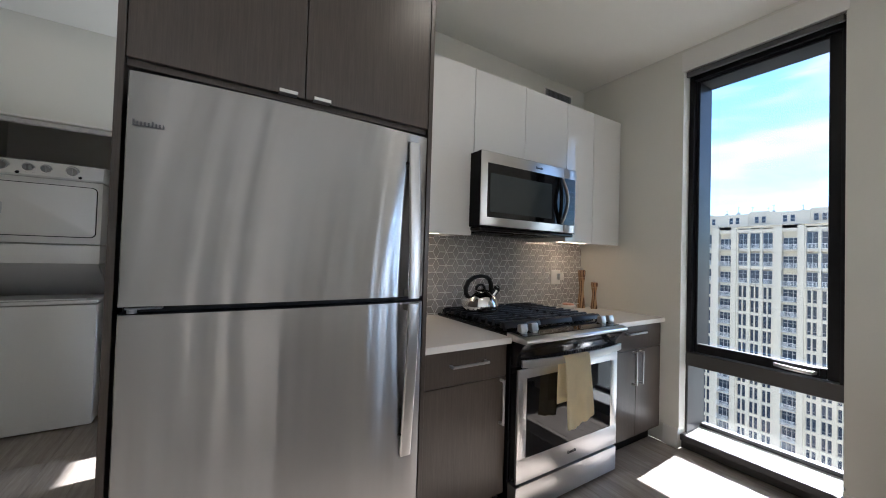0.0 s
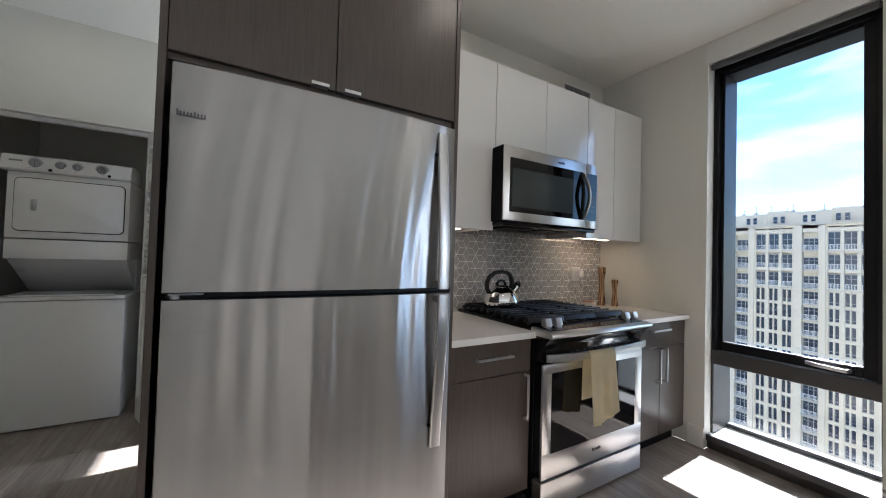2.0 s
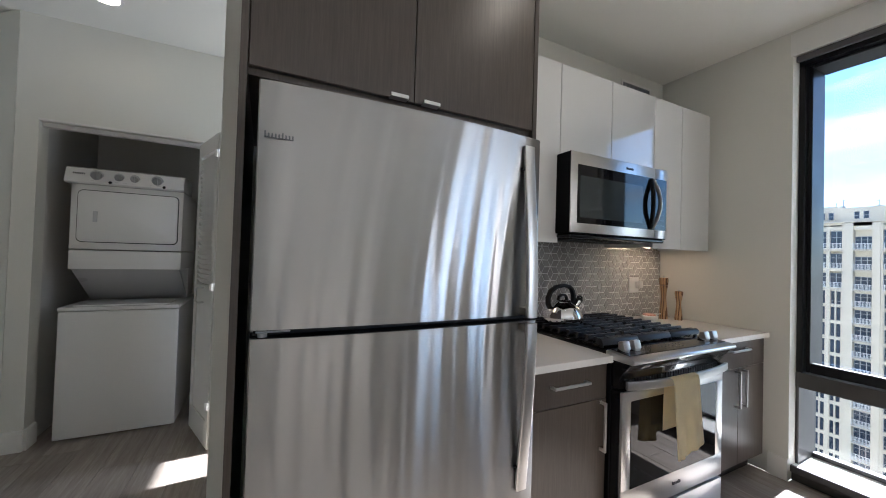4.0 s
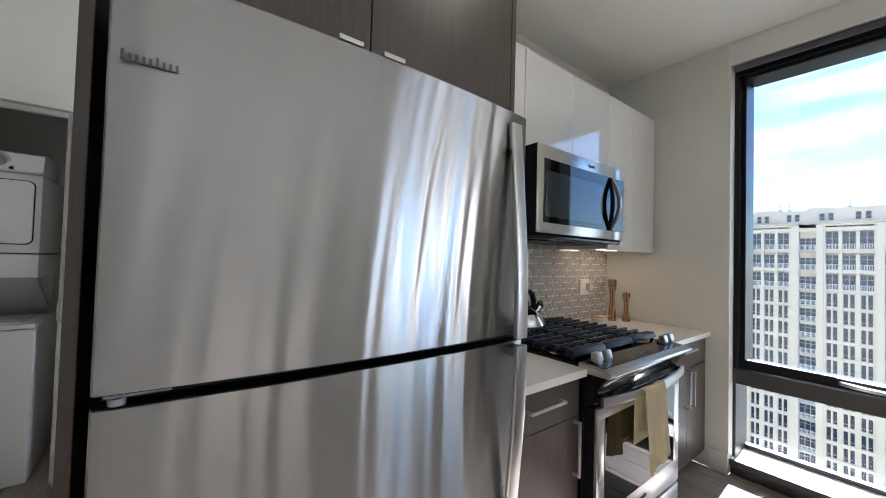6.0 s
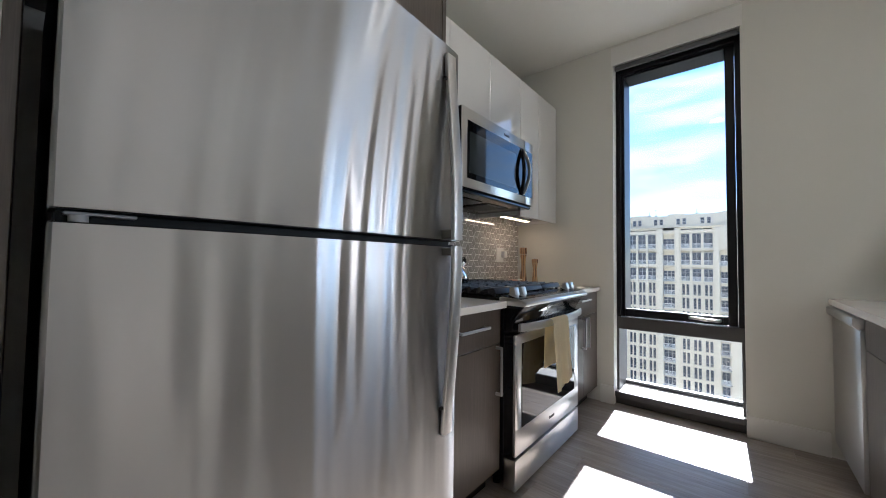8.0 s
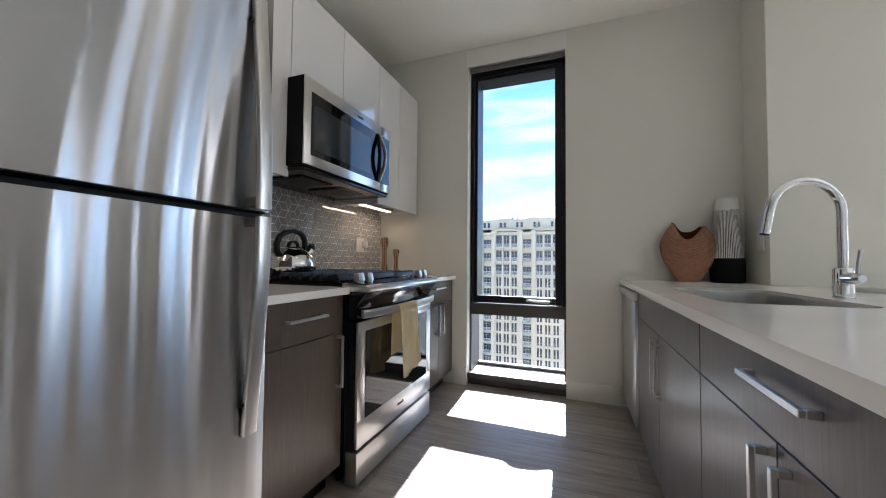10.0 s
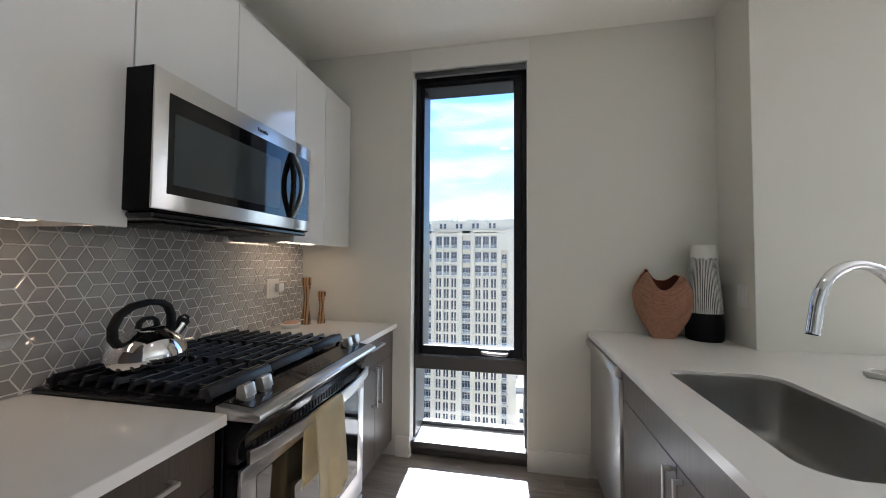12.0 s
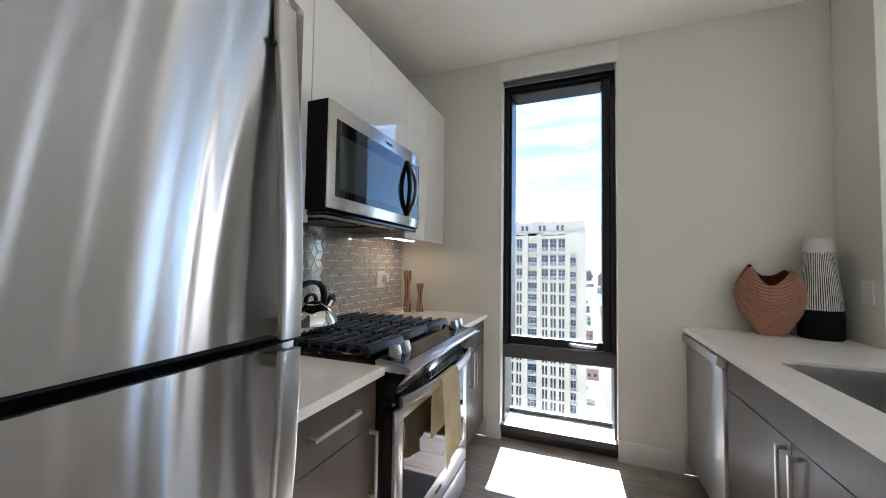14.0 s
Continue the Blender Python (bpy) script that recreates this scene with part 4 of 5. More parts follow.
GW = (RX1 - RX0 - 0.02) / 3
for k in range(3):
    part("grate", grate(RX0 + 0.010 + GW * k + 0.002, RX0 + 0.010 + GW * (k + 1) - 0.002), CASTIRON, rg, "black cast-iron grate")
for x, y, r in ((2.03, 2.80, 0.045), (2.03, 3.10, 0.036), (2.305, 2.95, 0.05), (2.58, 2.80, 0.040), (2.58, 3.10, 0.045)):
    part("burner", lathe([(r, 0), (r, 0.010), (r * 0.8, 0.014), (r * 0.8, 0.018), (0.004, 0.020)], 28, (x, y, CT + 0.0182)), CASTIRON, rg, "black burner cap")

# towel over the oven handle
def towel():
    bm = bmesh.new()
    x0, w = 2.142, 0.195
    rows = []
    nu = 18
    path = [(RF - 0.0285, 0.52), (RF - 0.029, 0.60), (RF - 0.030, 0.68), (RF - 0.034, 0.745), (RF - 0.042, 0.764), (RF - 0.056, 0.769), (RF - 0.068, 0.764), (RF - 0.073, 0.745)]
    path += [(RF - 0.074 - 0.0007 * k, 0.745 - 0.0265 * k) for k in range(1, 13)]
    for j, (y, z) in enumerate(path):
        fall = max(0.0, (0.74 - z)) / 0.3
        front = 1 if j > 5 else 0
        row = []
        for i in range(nu + 1):
            u = i / nu
            spread = 1 + 0.17 * fall * front
            x = x0 + (u - 0.5) * w * spread + w / 2 + 0.02 * fall * front
            wave = 0.009 * fall * math.sin(u * 9.5 + 0.6) + 0.005 * fall * math.sin(u * 21 + 1.0)
            sag = -0.022 * fall * front * math.sin(u * math.pi * 1.0 + 0.4) * (1 if z < 0.7 else 0) - (0.018 * fall * front if u > 0.55 and z < 0.6 else 0) * -1
            row.append(bm.verts.new((x, y - wave * front - (0.004 if front else 0), z + sag)))
        rows.append(row)
    for a, c in zip(rows, rows[1:]):
        for i in range(nu):
            bm.faces.new((a[i], a[i + 1], c[i + 1], c[i]))
    bmesh.ops.solidify(bm, geom=bm.faces[:], thickness=0.0035)
    return bm


solid("dish_towel", towel(), COTTON, "pale yellow cotton towel hung over the oven handle", "towel", smooth=60)

# ---- kettle ----
kx, ky, kz = 2.070, 3.075, CT + 0.055
kt = thing("kettle", (kx, ky, kz), "polished steel whistling kettle with a black handle, on the grate", "kettle")
part("body", lathe([(0.098, 0.0), (0.112, 0.006), (0.118, 0.022), (0.115, 0.05), (0.100, 0.082), (0.075, 0.106), (0.052, 0.116), (0.050, 0.118), (0.002, 0.119)], 48, (kx, ky, kz)), CHROME, kt, "mirror-polished body")
part("lid", lathe([(0.050, 0.116), (0.051, 0.121), (0.040, 0.128), (0.002, 0.131)], 36, (kx, ky, kz)), CHROME, kt)
part("lid_knob", sweep([(kx - 0.034, ky, kz + 0.126), (kx - 0.028, ky, kz + 0.146), (kx - 0.012, ky, kz + 0.157), (kx + 0.012, ky, kz + 0.157), (kx + 0.028, ky, kz + 0.146), (kx + 0.034, ky, kz + 0.126)], oblong(0.009, 0.006, 0.003)), BLACKPLASTIC, kt, "black lid grip")
hk = [(kx - 0.092, ky, kz + 0.080), (kx - 0.110, ky, kz + 0.105), (kx - 0.112, ky, kz + 0.140), (kx - 0.094, ky, kz + 0.178), (kx - 0.055, ky, kz + 0.203), (kx, ky, kz + 0.212), (kx + 0.045, ky, kz + 0.206), (kx + 0.070, ky, kz + 0.190), (kx + 0.084, ky, kz + 0.160), (kx + 0.086, ky, kz + 0.125), (kx + 0.080, ky, kz + 0.102)]
part("handle", sweep(hk, oblong(0.015, 0.0105, 0.007)), BLACKPLASTIC, kt, "black arched handle")
sp = part("spout", sweep([(kx + 0.082, ky - 0.01, kz + 0.075), (kx + 0.108, ky - 0.012, kz + 0.104), (kx + 0.124, ky - 0.014, kz + 0.126)], circle(0.017)), CHROME, kt)
part("whistle", join(sweep([(kx + 0.118, ky - 0.0135, kz + 0.120), (kx + 0.128, ky - 0.0145, kz + 0.131)], circle(0.0185)), sweep([(kx + 0.090, ky - 0.014, kz + 0.118), (kx + 0.108, ky - 0.014, kz + 0.146), (kx + 0.128, ky - 0.0145, kz + 0.150), (kx + 0.142, ky - 0.0145, kz + 0.140), (kx + 0.138, ky - 0.0145, kz + 0.126)], oblong(0.005, 0.003, 0.002))), BLACKPLASTIC, sp, "black whistle cap with its thumb lever")

# ---- small things on the worktop and the backsplash ----
def mill(x, y, h, r):
    """A waisted mill turned from strips of light and dark wood, with a flared head."""
    m = thing("pepper_mill", (x, y, CT), "turned pepper mill of striped light and dark wood on the worktop", "pepper mill", "pepper and salt mills")
    p = [(r, 0), (r, h * 0.03), (r * 0.90, h * 0.16), (r * 0.70, h * 0.36), (r * 0.60, h * 0.50), (r * 0.66, h * 0.62), (r * 0.86, h * 0.74), (r * 0.84, h * 0.765), (0.002, h * 0.765)]
    body = part("body", lathe(p, 28), MILLWOOD, m)
    head = part("head", lathe([(r * 0.80, h * 0.770), (r * 0.92, h * 0.785), (r, h * 0.86), (r * 0.98, h * 0.93), (r * 0.86, h * 0.945), (0.002, h * 0.945)], 28), MILLWOOD, m)
    knob = part("knob", lathe([(0.005, h * 0.944), (0.008, h * 0.955), (0.008, h * 0.985), (0.002, h)], 16), NICKEL, m, "metal top knob")
    for o in (body, head, knob):
        o.matrix_parent_inverse = Matrix.Identity(4)


mill(3.178, 3.165, 0.322, 0.030)
mill(3.238, 3.090, 0.222, 0.026)
dish = thing("salt_pot", (3.045, 3.185, CT), "small white round pot with a pale coral lid", "pot")
part("pot", lathe([(0.044, 0), (0.054, 0.004), (0.058, 0.022), (0.055, 0.028), (0.002, 0.028)], 32, (3.045, 3.185, CT)), CERAMIC_WHITE, dish)
part("spoon", sweep([(3.045, 3.185, CT + 0.036), (3.085, 3.165, CT + 0.038), (3.120, 3.148, CT + 0.040)], oblong(0.005, 0.003, 0.002)), CERAMIC_WHITE, dish, "white spoon handle")
part("lid", lathe([(0.044, 0.028), (0.043, 0.036), (0.034, 0.041), (0.002, 0.042)], 32, (3.045, 3.185, CT)), ORANGE, dish, "pale coral lid")
ol = thing("wall_outlet", (3.03, YB - 0.005, 1.1), "white double wall outlet with a white plug-in adapter", "outlet")
part("plate", bx(2.965, 3.080, YB - 0.012, YB - 0.002, 1.045, 1.163, 0.003), WHITEPLASTIC, ol)
for z in (1.075, 1.118):
    part("socket", bx(2.984, 3.016, YB - 0.0145, YB - 0.0121, z, z + 0.030, 0.001), WHITEPLASTIC, ol)
part("adapter", bx(3.035, 3.085, YB - 0.045, YB - 0.0121, 1.082, 1.135, 0.006, 2), WHITEPLASTIC, ol)
vent = thing("wall_vent", (3.01, YB, 2.55), "white metal wall vent with dark slots above the cabinets", "vent")
part("frame", join(bx(2.838, 3.185, YB - 0.010, YB - 0.001, 2.628, 2.645, 0.002), bx(2.838, 3.185, YB - 0.010, YB - 0.001, 2.470, 2.487, 0.002), bx(2.838, 2.855, YB - 0.010, YB - 0.001, 2.487, 2.628, 0.002), bx(3.168, 3.185, YB - 0.010, YB - 0.001, 2.487, 2.628, 0.002)), TRIM, vent)
part("backing", bx(2.855, 3.168, YB - 0.003, YB - 0.001, 2.487, 2.628), BLACKPLASTIC, vent, smooth=0)
# slats of the white vent, greyed to hold the shade they stand in
for k in range(20):
    x = 2.862 + 0.0155 * k
    part("slat", bx(x, x + 0.006, YB - 0.009, YB - 0.0032, 2.488, 2.627), GREYPLASTIC, vent, smooth=0)

# ---- peninsula with sink ----
IF = 1.375
IX0 = 0.936


def island_cabinet(x0, x1, label, drawer_pull):
    c = thing("base_cabinet", ((x0 + x1) / 2, 1.1, 0), label, "cabinet", "base cabinets of the peninsula")
    part("body", join(bx(x0, x1, 0.72, 0.74, 0.105, CT - 0.031), bx(x0, x0 + 0.016, 0.74, IF - 0.02, 0.105, CT - 0.031), bx(x1 - 0.016, x1, 0.74, IF - 0.02, 0.105, CT - 0.031), bx(x0 + 0.016, x1 - 0.016, 0.74, IF - 0.02, 0.105, 0.121), bx(x0 + 0.016, x1 - 0.016, IF - 0.040, IF - 0.02, CT - 0.12, CT - 0.031)), DARKWOOD, c)
    part("toe_kick", bx(x0, x1, IF - 0.09, IF - 0.075, 0.0, 0.105), BLACKPLASTIC, c)
    d = part("drawer_front", bx(x0 + LG, x1 - LG, IF - 0.019, IF, 0.697, CT - 0.034, 0.0012), DARKWOOD, c)
    xm = (x0 + x1) / 2
    if drawer_pull:
        bar_pull(d, (xm - 0.018, IF, 0.783), 0.205, "x", out=-0.026)
    for a, e, hx in ((x0, xm, xm - 0.037), (xm, x1, xm + 0.037)):
        dd = part("door", bx(a + LG, e - LG, IF - 0.019, IF, 0.108, 0.694, 0.0012), DARKWOOD, c)
        bar_pull(dd, (hx, IF, 0.563), 0.215, "z", out=-0.026)


island_cabinet(IX0, 1.700, "dark brown laminate peninsula cabinet with one wide drawer over two doors", True)
island_cabinet(1.702, 2.728, "dark brown laminate sink cabinet with a fixed panel over two doors", False)
solid("end_panel", bx(IX0 - 0.02, IX0 - 0.001, 0.42, IF, 0.0, CT - 0.031, 0.001), DARKWOOD, "dark brown laminate end panel of the peninsula", "panel")
solid("back_panel", bx(IX0 - 0.001, 3.04, 0.42, 0.44, 0.0, CT - 0.031, 0.001), DARKWOOD, "dark brown laminate back panel of the peninsula", "panel")

dwm = thing("dishwasher", (3.03, 1.1, 0), "stainless dishwasher with a jutting control strip, built under the worktop", "dishwasher")
part("tub", bx(2.734, 3.33, 0.76, IF - 0.03, 0.09, CT - 0.034, 0.003), BLACKENAMEL, dwm)
part("door", bx(2.743, 3.328, IF - 0.028, IF + 0.012, 0.095, 0.770, 0.005, 2), STEEL_DW, dwm, "brushed stainless door")
part("control_strip", prism([(IF - 0.028, 0.776), (IF + 0.022, 0.776), (IF + 0.034, 0.788), (IF + 0.034, 0.818), (IF + 0.026, CT - 0.040), (IF - 0.028, CT - 0.040)], "x", 2.743, 3.328, 0.003), STEEL_DW, dwm, "brushed stainless control strip")
part("badge", bx(3.10, 3.14, IF + 0.0115, IF + 0.0135, 0.742, 0.754, 0.0008), NICKEL, dwm, "small metal badge")
part("toe_kick", bx(2.736, 3.328, IF - 0.07, IF - 0.055, 0.0, 0.09), BLACKPLASTIC, dwm)

SX0, SX1, SYa, SYb = 1.885, 2.600, 0.885, 1.262
solid("worktop", plate_with_hole([(IX0 - 0.03, 0.10), (3.038, 0.10), (3.038, 0.692), (XW - 0.002, 0.692), (XW - 0.002, 1.397), (IX0 - 0.03, 1.397)], rect_round(SX0, SX1, SYa, SYb, 0.075), CT - 0.030, CT), QUARTZ, "wide white quartz peninsula worktop with an undermount sink cutout", "worktop")


def basin():
    """A pressed steel bowl with rounded corners, hung under the worktop."""
    bm = bmesh.new()
    loops = []
    steps = [(-0.0015, -0.011), (-0.004, -0.0115), (-0.006, -0.05), (-0.012, -0.19), (-0.024, -0.218), (-0.050, -0.228), (-0.150, -0.232)]
    for off, z in steps:
        r = max(0.012, 0.075 + off * 0.9)
        loops.append([bm.verts.new((x, y, CT + z)) for x, y in rect_round(SX0 - off, SX1 + off, SYa - off, SYb + off, r)])
    for a, c in zip(loops, loops[1:]):
        n = len(a)
        for k in range(n):
            bm.faces.new((a[k], a[(k + 1) % n], c[(k + 1) % n], c[k]))
    bm.faces.new(loops[-1])
    bmesh.ops.solidify(bm, geom=bm.faces[:], thickness=-0.0015)
    return bm


sink = thing("sink", (2.22, 1.07, CT - 0.03), "deep stainless undermount kitchen sink", "sink")
part("basin", basin(), STEEL_SINK, sink, smooth=50)
part("drain", lathe([(0.045, 0), (0.045, 0.003), (0.036, 0.004), (0.034, 0.001), (0.002, 0.001)], 28, (2.225, 1.0, CT - 0.2320)), CHROME, sink, "chrome drain")

fx, fy = 2.245, 0.806
fa = thing("faucet", (fx, fy, CT), "chrome pull-down kitchen faucet with a high arched spout", "faucet")
part("base", lathe([(0.031, 0), (0.031, 0.004), (0.0265, 0.006), (0.0265, 0.100), (0.024, 0.104), (0.002, 0.104)], 32, (fx, fy, CT)), CHROME, fa)
neck = [(fx, fy, CT + 0.10), (fx, fy, CT + 0.20), (fx, fy, CT + 0.305)]
R = 0.108
neck += arc((fx, fy + R, CT + 0.305), R, 180, 20, 18, "yz")[1:]
ex = Vector(neck[-1])
SWING = Matrix.Translation((fx, fy, 0)) @ Matrix.Rotation(radians(10), 4, "Z") @ Matrix.Translation((-fx, -fy, 0))
part("spout", moved(sweep(neck, circle(0.0140, 18)), SWING), CHROME, fa)
part("spray_head", moved(sweep([ex + Vector((0, -0.0005, 0.002)), ex + Vector((0, 0.012, -0.038)), ex + Vector((0, 0.024, -0.105)), ex + Vector((0, 0.027, -0.118))], circle(0.0152, 18)), SWING), CHROME, fa)
part("spray_face", moved(sweep([ex + Vector((0, 0.0268, -0.117)), ex + Vector((0, 0.0274, -0.121))], circle(0.0138, 18)), SWING), BLACKPLASTIC, fa)
lv = part("handle_barrel", join(rod((fx - 0.012, fy, CT + 0.070), (fx - 0.062, fy - 0.004, CT + 0.070), 0.0215, 0.020), rod((fx - 0.062, fy - 0.004, CT + 0.070), (fx - 0.082, fy - 0.005, CT + 0.070), 0.020, 0.012)), CHROME, fa)
part("lever", sweep([(fx - 0.060, fy - 0.004, CT + 0.082), (fx - 0.066, fy - 0.004, CT + 0.120), (fx - 0.078, fy - 0.004, CT + 0.165)], circle(0.0065, 12)), CHROME, lv)

sd = solid("soap_dish", moved(plate_with_hole(rect_round(-0.11, 0.11, -0.05, 0.05, 0.02), rect_round(-0.095, 0.095, -0.036, 0.036, 0.015), 0.006, 0.020), Matrix.Identity(4)), CERAMIC_WHITE, "shallow white ceramic soap dish on the worktop", "dish")
sd.matrix_world = pose(2.60, 0.47, CT, 0, 0, 35)
part("tray", moved(prism(rect_round(-0.105, 0.105, -0.046, 0.046, 0.02), "z", 0.0, 0.0065), Matrix.Identity(4)), CERAMIC_WHITE, sd).matrix_parent_inverse = Matrix.Identity(4)


def heart_vase(inset=0.0, start=0.0):
    """A flat, heart-like vase: full shoulders, an open U-shaped notch, one lobe higher than the other."""
    bm = bmesh.new()
    nu, nv = 72, 34
    low_z, low_c, lobes = 0.264, 0.04, ((0.54, 0.368, 0.270), (-0.56, 0.350, 0.245))   # notch; lobe place, peak, shoulder

    def rim(c):
        side, peak, shoulder = lobes[0] if c > low_c else lobes[1]
        d = (c - low_c) / (side - low_c)
        if d < 1:
            return low_z + (peak - low_z) * d ** 1.9
        return shoulder + (peak - shoulder) * max(0.0, 1 - ((d - 1) * abs(side - low_c) / (1 - abs(side))) ** 1.7)

    rings = []
    for j in range(nv + 1):
        u = start + (1 - start) * j / nv
        half = 0.058 + 0.094 * math.sin(min(1, u / 0.88) * math.pi / 2) ** 1.05 - 0.012 * (max(0, u - 0.86) / 0.14) ** 2
        deep = 0.030 + 0.024 * math.sin(min(1.0, u / 0.75) * math.pi / 2) - 0.006 * max(0, u - 0.75) / 0.25
        half, deep = half - inset, deep - inset
        ring = []
        for i in range(nu):
            a = 2 * math.pi * i / nu
            c, s = math.cos(a), math.sin(a)
            ring.append(bm.verts.new((deep * math.copysign(abs(s) ** 0.62, s), half * c, (rim(c) + (0.055 * max(0.0, 1 - abs(c - low_c) / 0.60) ** 0.55 if s > 0 else 0.0)) * u * (1 - inset))))
        rings.append(ring)
    for a, c in zip(rings, rings[1:]):
        for i in range(nu):
            bm.faces.new((a[i], a[(i + 1) % nu], c[(i + 1) % nu], c[i]))
    bm.faces.new(rings[0][::-1])
    bmesh.ops.solidify(bm, geom=bm.faces[:], thickness=0.002 if inset else 0.006)
    return bm


va = solid("vase", heart_vase(), TERRACOTTA, "terracotta heart-shaped vase with raked curved ridges", "vase", smooth=50)
# added lining: the shade inside the vase is put into its dark clay colour
part("inside", heart_vase(0.009, 0.25), CLAYSHADE, va, "added inner lining, clay colour darkened as shade", smooth=50).matrix_parent_inverse = Matrix.Identity(4)
va.matrix_world = pose(3.245, 1.022, CT + 0.0002, 0, 0, -8)
vb = thing("vase", (3.243, 0.818, CT), "tall tapered vase, matt black below and white with black strokes above", "vase")
lowb = part("black_base", lathe([(0.081, 0), (0.087, 0.008), (0.088, 0.08), (0.086, 0.148), (0.002, 0.150)], 48), CERAMIC_BLACK, vb, "matt black lower half")
upb = part("striped_neck", lathe([(0.086, 0.148), (0.084, 0.20), (0.077, 0.28), (0.068, 0.37), (0.061, 0.44), (0.056, 0.50), (0.055, 0.512), (0.050, 0.512), (0.052, 0.44), (0.002, 0.40)], 48), STRIPES, vb, "white upper half with black vertical strokes")
for o in (lowb, upb):
    o.matrix_parent_inverse = Matrix.Identity(4)
sw = thing("light_switch", (3.13, 0.69, 1.11), "white wall switch plate on the column", "switch")
part("plate", bx(3.095, 3.170, 0.690, 0.698, 1.055, 1.170, 0.002), WHITEPLASTIC, sw)
part("rocker", bx(3.116, 3.149, 0.698, 0.702, 1.080, 1.145, 0.002), WHITEPLASTIC, sw)

# ---- stacked washer and dryer ----
LX0, LX1, LF = -0.676, -0.034, 4.705
ld = thing("washer_dryer", ((LX0 + LX1) / 2, 5.05, 0), "white stacked washer and dryer in the laundry closet", "washer dryer")
part("washer_body", bx(LX0, LX1, LF, 5.38, 0.012, 0.842, 0.008, 2), ENAMEL, ld)
part("washer_top", bx(LX0 - 0.002, LX1 + 0.002, LF - 0.006, 5.38, 0.846, 0.872, 0.006, 2), ENAMEL, ld)
part("washer_lid", bx(LX0 + 0.06, LX1 - 0.06, LF + 0.03, 5.06, 0.8725, 0.880, 0.003), ENAMEL, ld)
DF = 4.768
DX0, DX1 = -0.662, -0.045
part("sloped_panel", prism([(DF + 0.012, 1.120), (DF + 0.05, 1.125), (5.16, 0.8725), (5.125, 0.8725)], "x", DX0 + 0.012, DX1 - 0.012, 0.002), GREYENAMEL, ld, "grey sloped panel")
part("dryer_rear", bx(DX0 + 0.012, DX1 - 0.012, 5.16, 5.38, 0.873, 1.16, 0.003), ENAMEL, ld)
part("lower_panel", bx(DX0, DX1, DF, 5.36, 1.118, 1.248, 0.006, 2), ENAMEL, ld)
part("dryer_body", bx(DX0, DX1, DF, 5.36, 1.255, 1.694, 0.006, 2), ENAMEL, ld)
dd = part("dryer_door", prism(rect_round(DX0 + 0.040, DX1 - 0.030, 1.306, 1.652, 0.03), "y", DF - 0.014, DF - 0.001, 0.003), ENAMEL, ld)
part("door_groove", prism(rect_round(DX0 + 0.035, DX1 - 0.025, 1.301, 1.657, 0.033), "y", DF - 0.0035, DF + 0.001), BLACKPLASTIC, ld)
part("door_pull", bx(-0.542, -0.518, DF - 0.0175, DF - 0.0135, 1.44, 1.515, 0.004, 2), GREYENAMEL, dd)
pan = part("control_panel", prism([(DF - 0.012, 1.695), (DF - 0.030, 1.706), (DF - 0.004, 1.800), (DF + 0.04, 1.812), (DF + 0.30, 1.812), (DF + 0.30, 1.697)], "x", DX0 - 0.028, DX1 + 0.004, 0.003), ENAMEL, ld)
for x, r in ((-0.530, 0.030), (-0.412, 0.024), (-0.327, 0.024), (-0.200, 0.030)):
    k = part("knob", join(rod((x, DF - 0.012, 1.757), (x, DF - 0.036, 1.750), r, r * 0.9, 28), bx(x - 0.004, x + 0.004, DF - 0.044, DF - 0.030, 1.750 - r * 0.8, 1.750 + r * 0.8, 0.002)), GREYPLASTIC, pan, "grey dial")
    part("skirt", rod((x, DF - 0.0125, 1.7568), (x, DF - 0.0185, 1.755), r * 1.25, r * 1.2, 28), GREYENAMEL, k)
for x in (-0.455, -0.158):
    part("button", rod((x, DF - 0.018, 1.718), (x, DF - 0.036, 1.713), 0.009, 0.009, 18), BLACKPLASTIC, pan)
for k in range(7):
    part("badge", bx(-0.650 + 0.009 * k, -0.645 + 0.009 * k, DF - 0.0185, DF - 0.0165, 1.757, 1.768), LOGO, pan, smooth=0)
for a in (-0.585, -0.56, -0.43, -0.39, -0.345, -0.24, -0.20):
    part("legend", bx(a, a + 0.02, DF - 0.0265, DF - 0.0245, 1.717, 1.720), GREYPLASTIC, pan, smooth=0)
part("hose", sweep(arc((0.03, 5.30, 0.70), 0.07, 100, 260, 10, "yz"), circle(0.007)), GREYPLASTIC, ld)

# ---- folded louvre door ----
bf = thing("bifold_door", (0.23, 4.4, 0), "white louvred bifold closet door, folded open", "door")


def leaf(louvres):
    """One door leaf in its own axes: x along its width, y through it."""
    w, h, t = 0.46, 2.02, 0.030
    frame_bm = join(bx(0, 0.055, 0, t, 0, h, 0.002), bx(w - 0.055, w, 0, t, 0, h, 0.002), bx(0.055, w - 0.055, 0, t, 0, 0.16, 0.002), bx(0.055, w - 0.055, 0, t, 0.90, 1.02, 0.002), bx(0.055, w - 0.055, 0, t, h - 0.10, h, 0.002), bx(0.055, w - 0.055, 0.010, 0.020, 0.16, 0.90))
    slats = []
    for k in range(26):
        z = 1.045 + 0.0335 * k
        slats.append(moved(bx(0.055, w - 0.055, -0.003, 0.003, -0.020, 0.020), Matrix.Translation((0, t / 2, z)) @ Matrix.Rotation(radians(38), 4, "X")))
    return frame_bm, slats


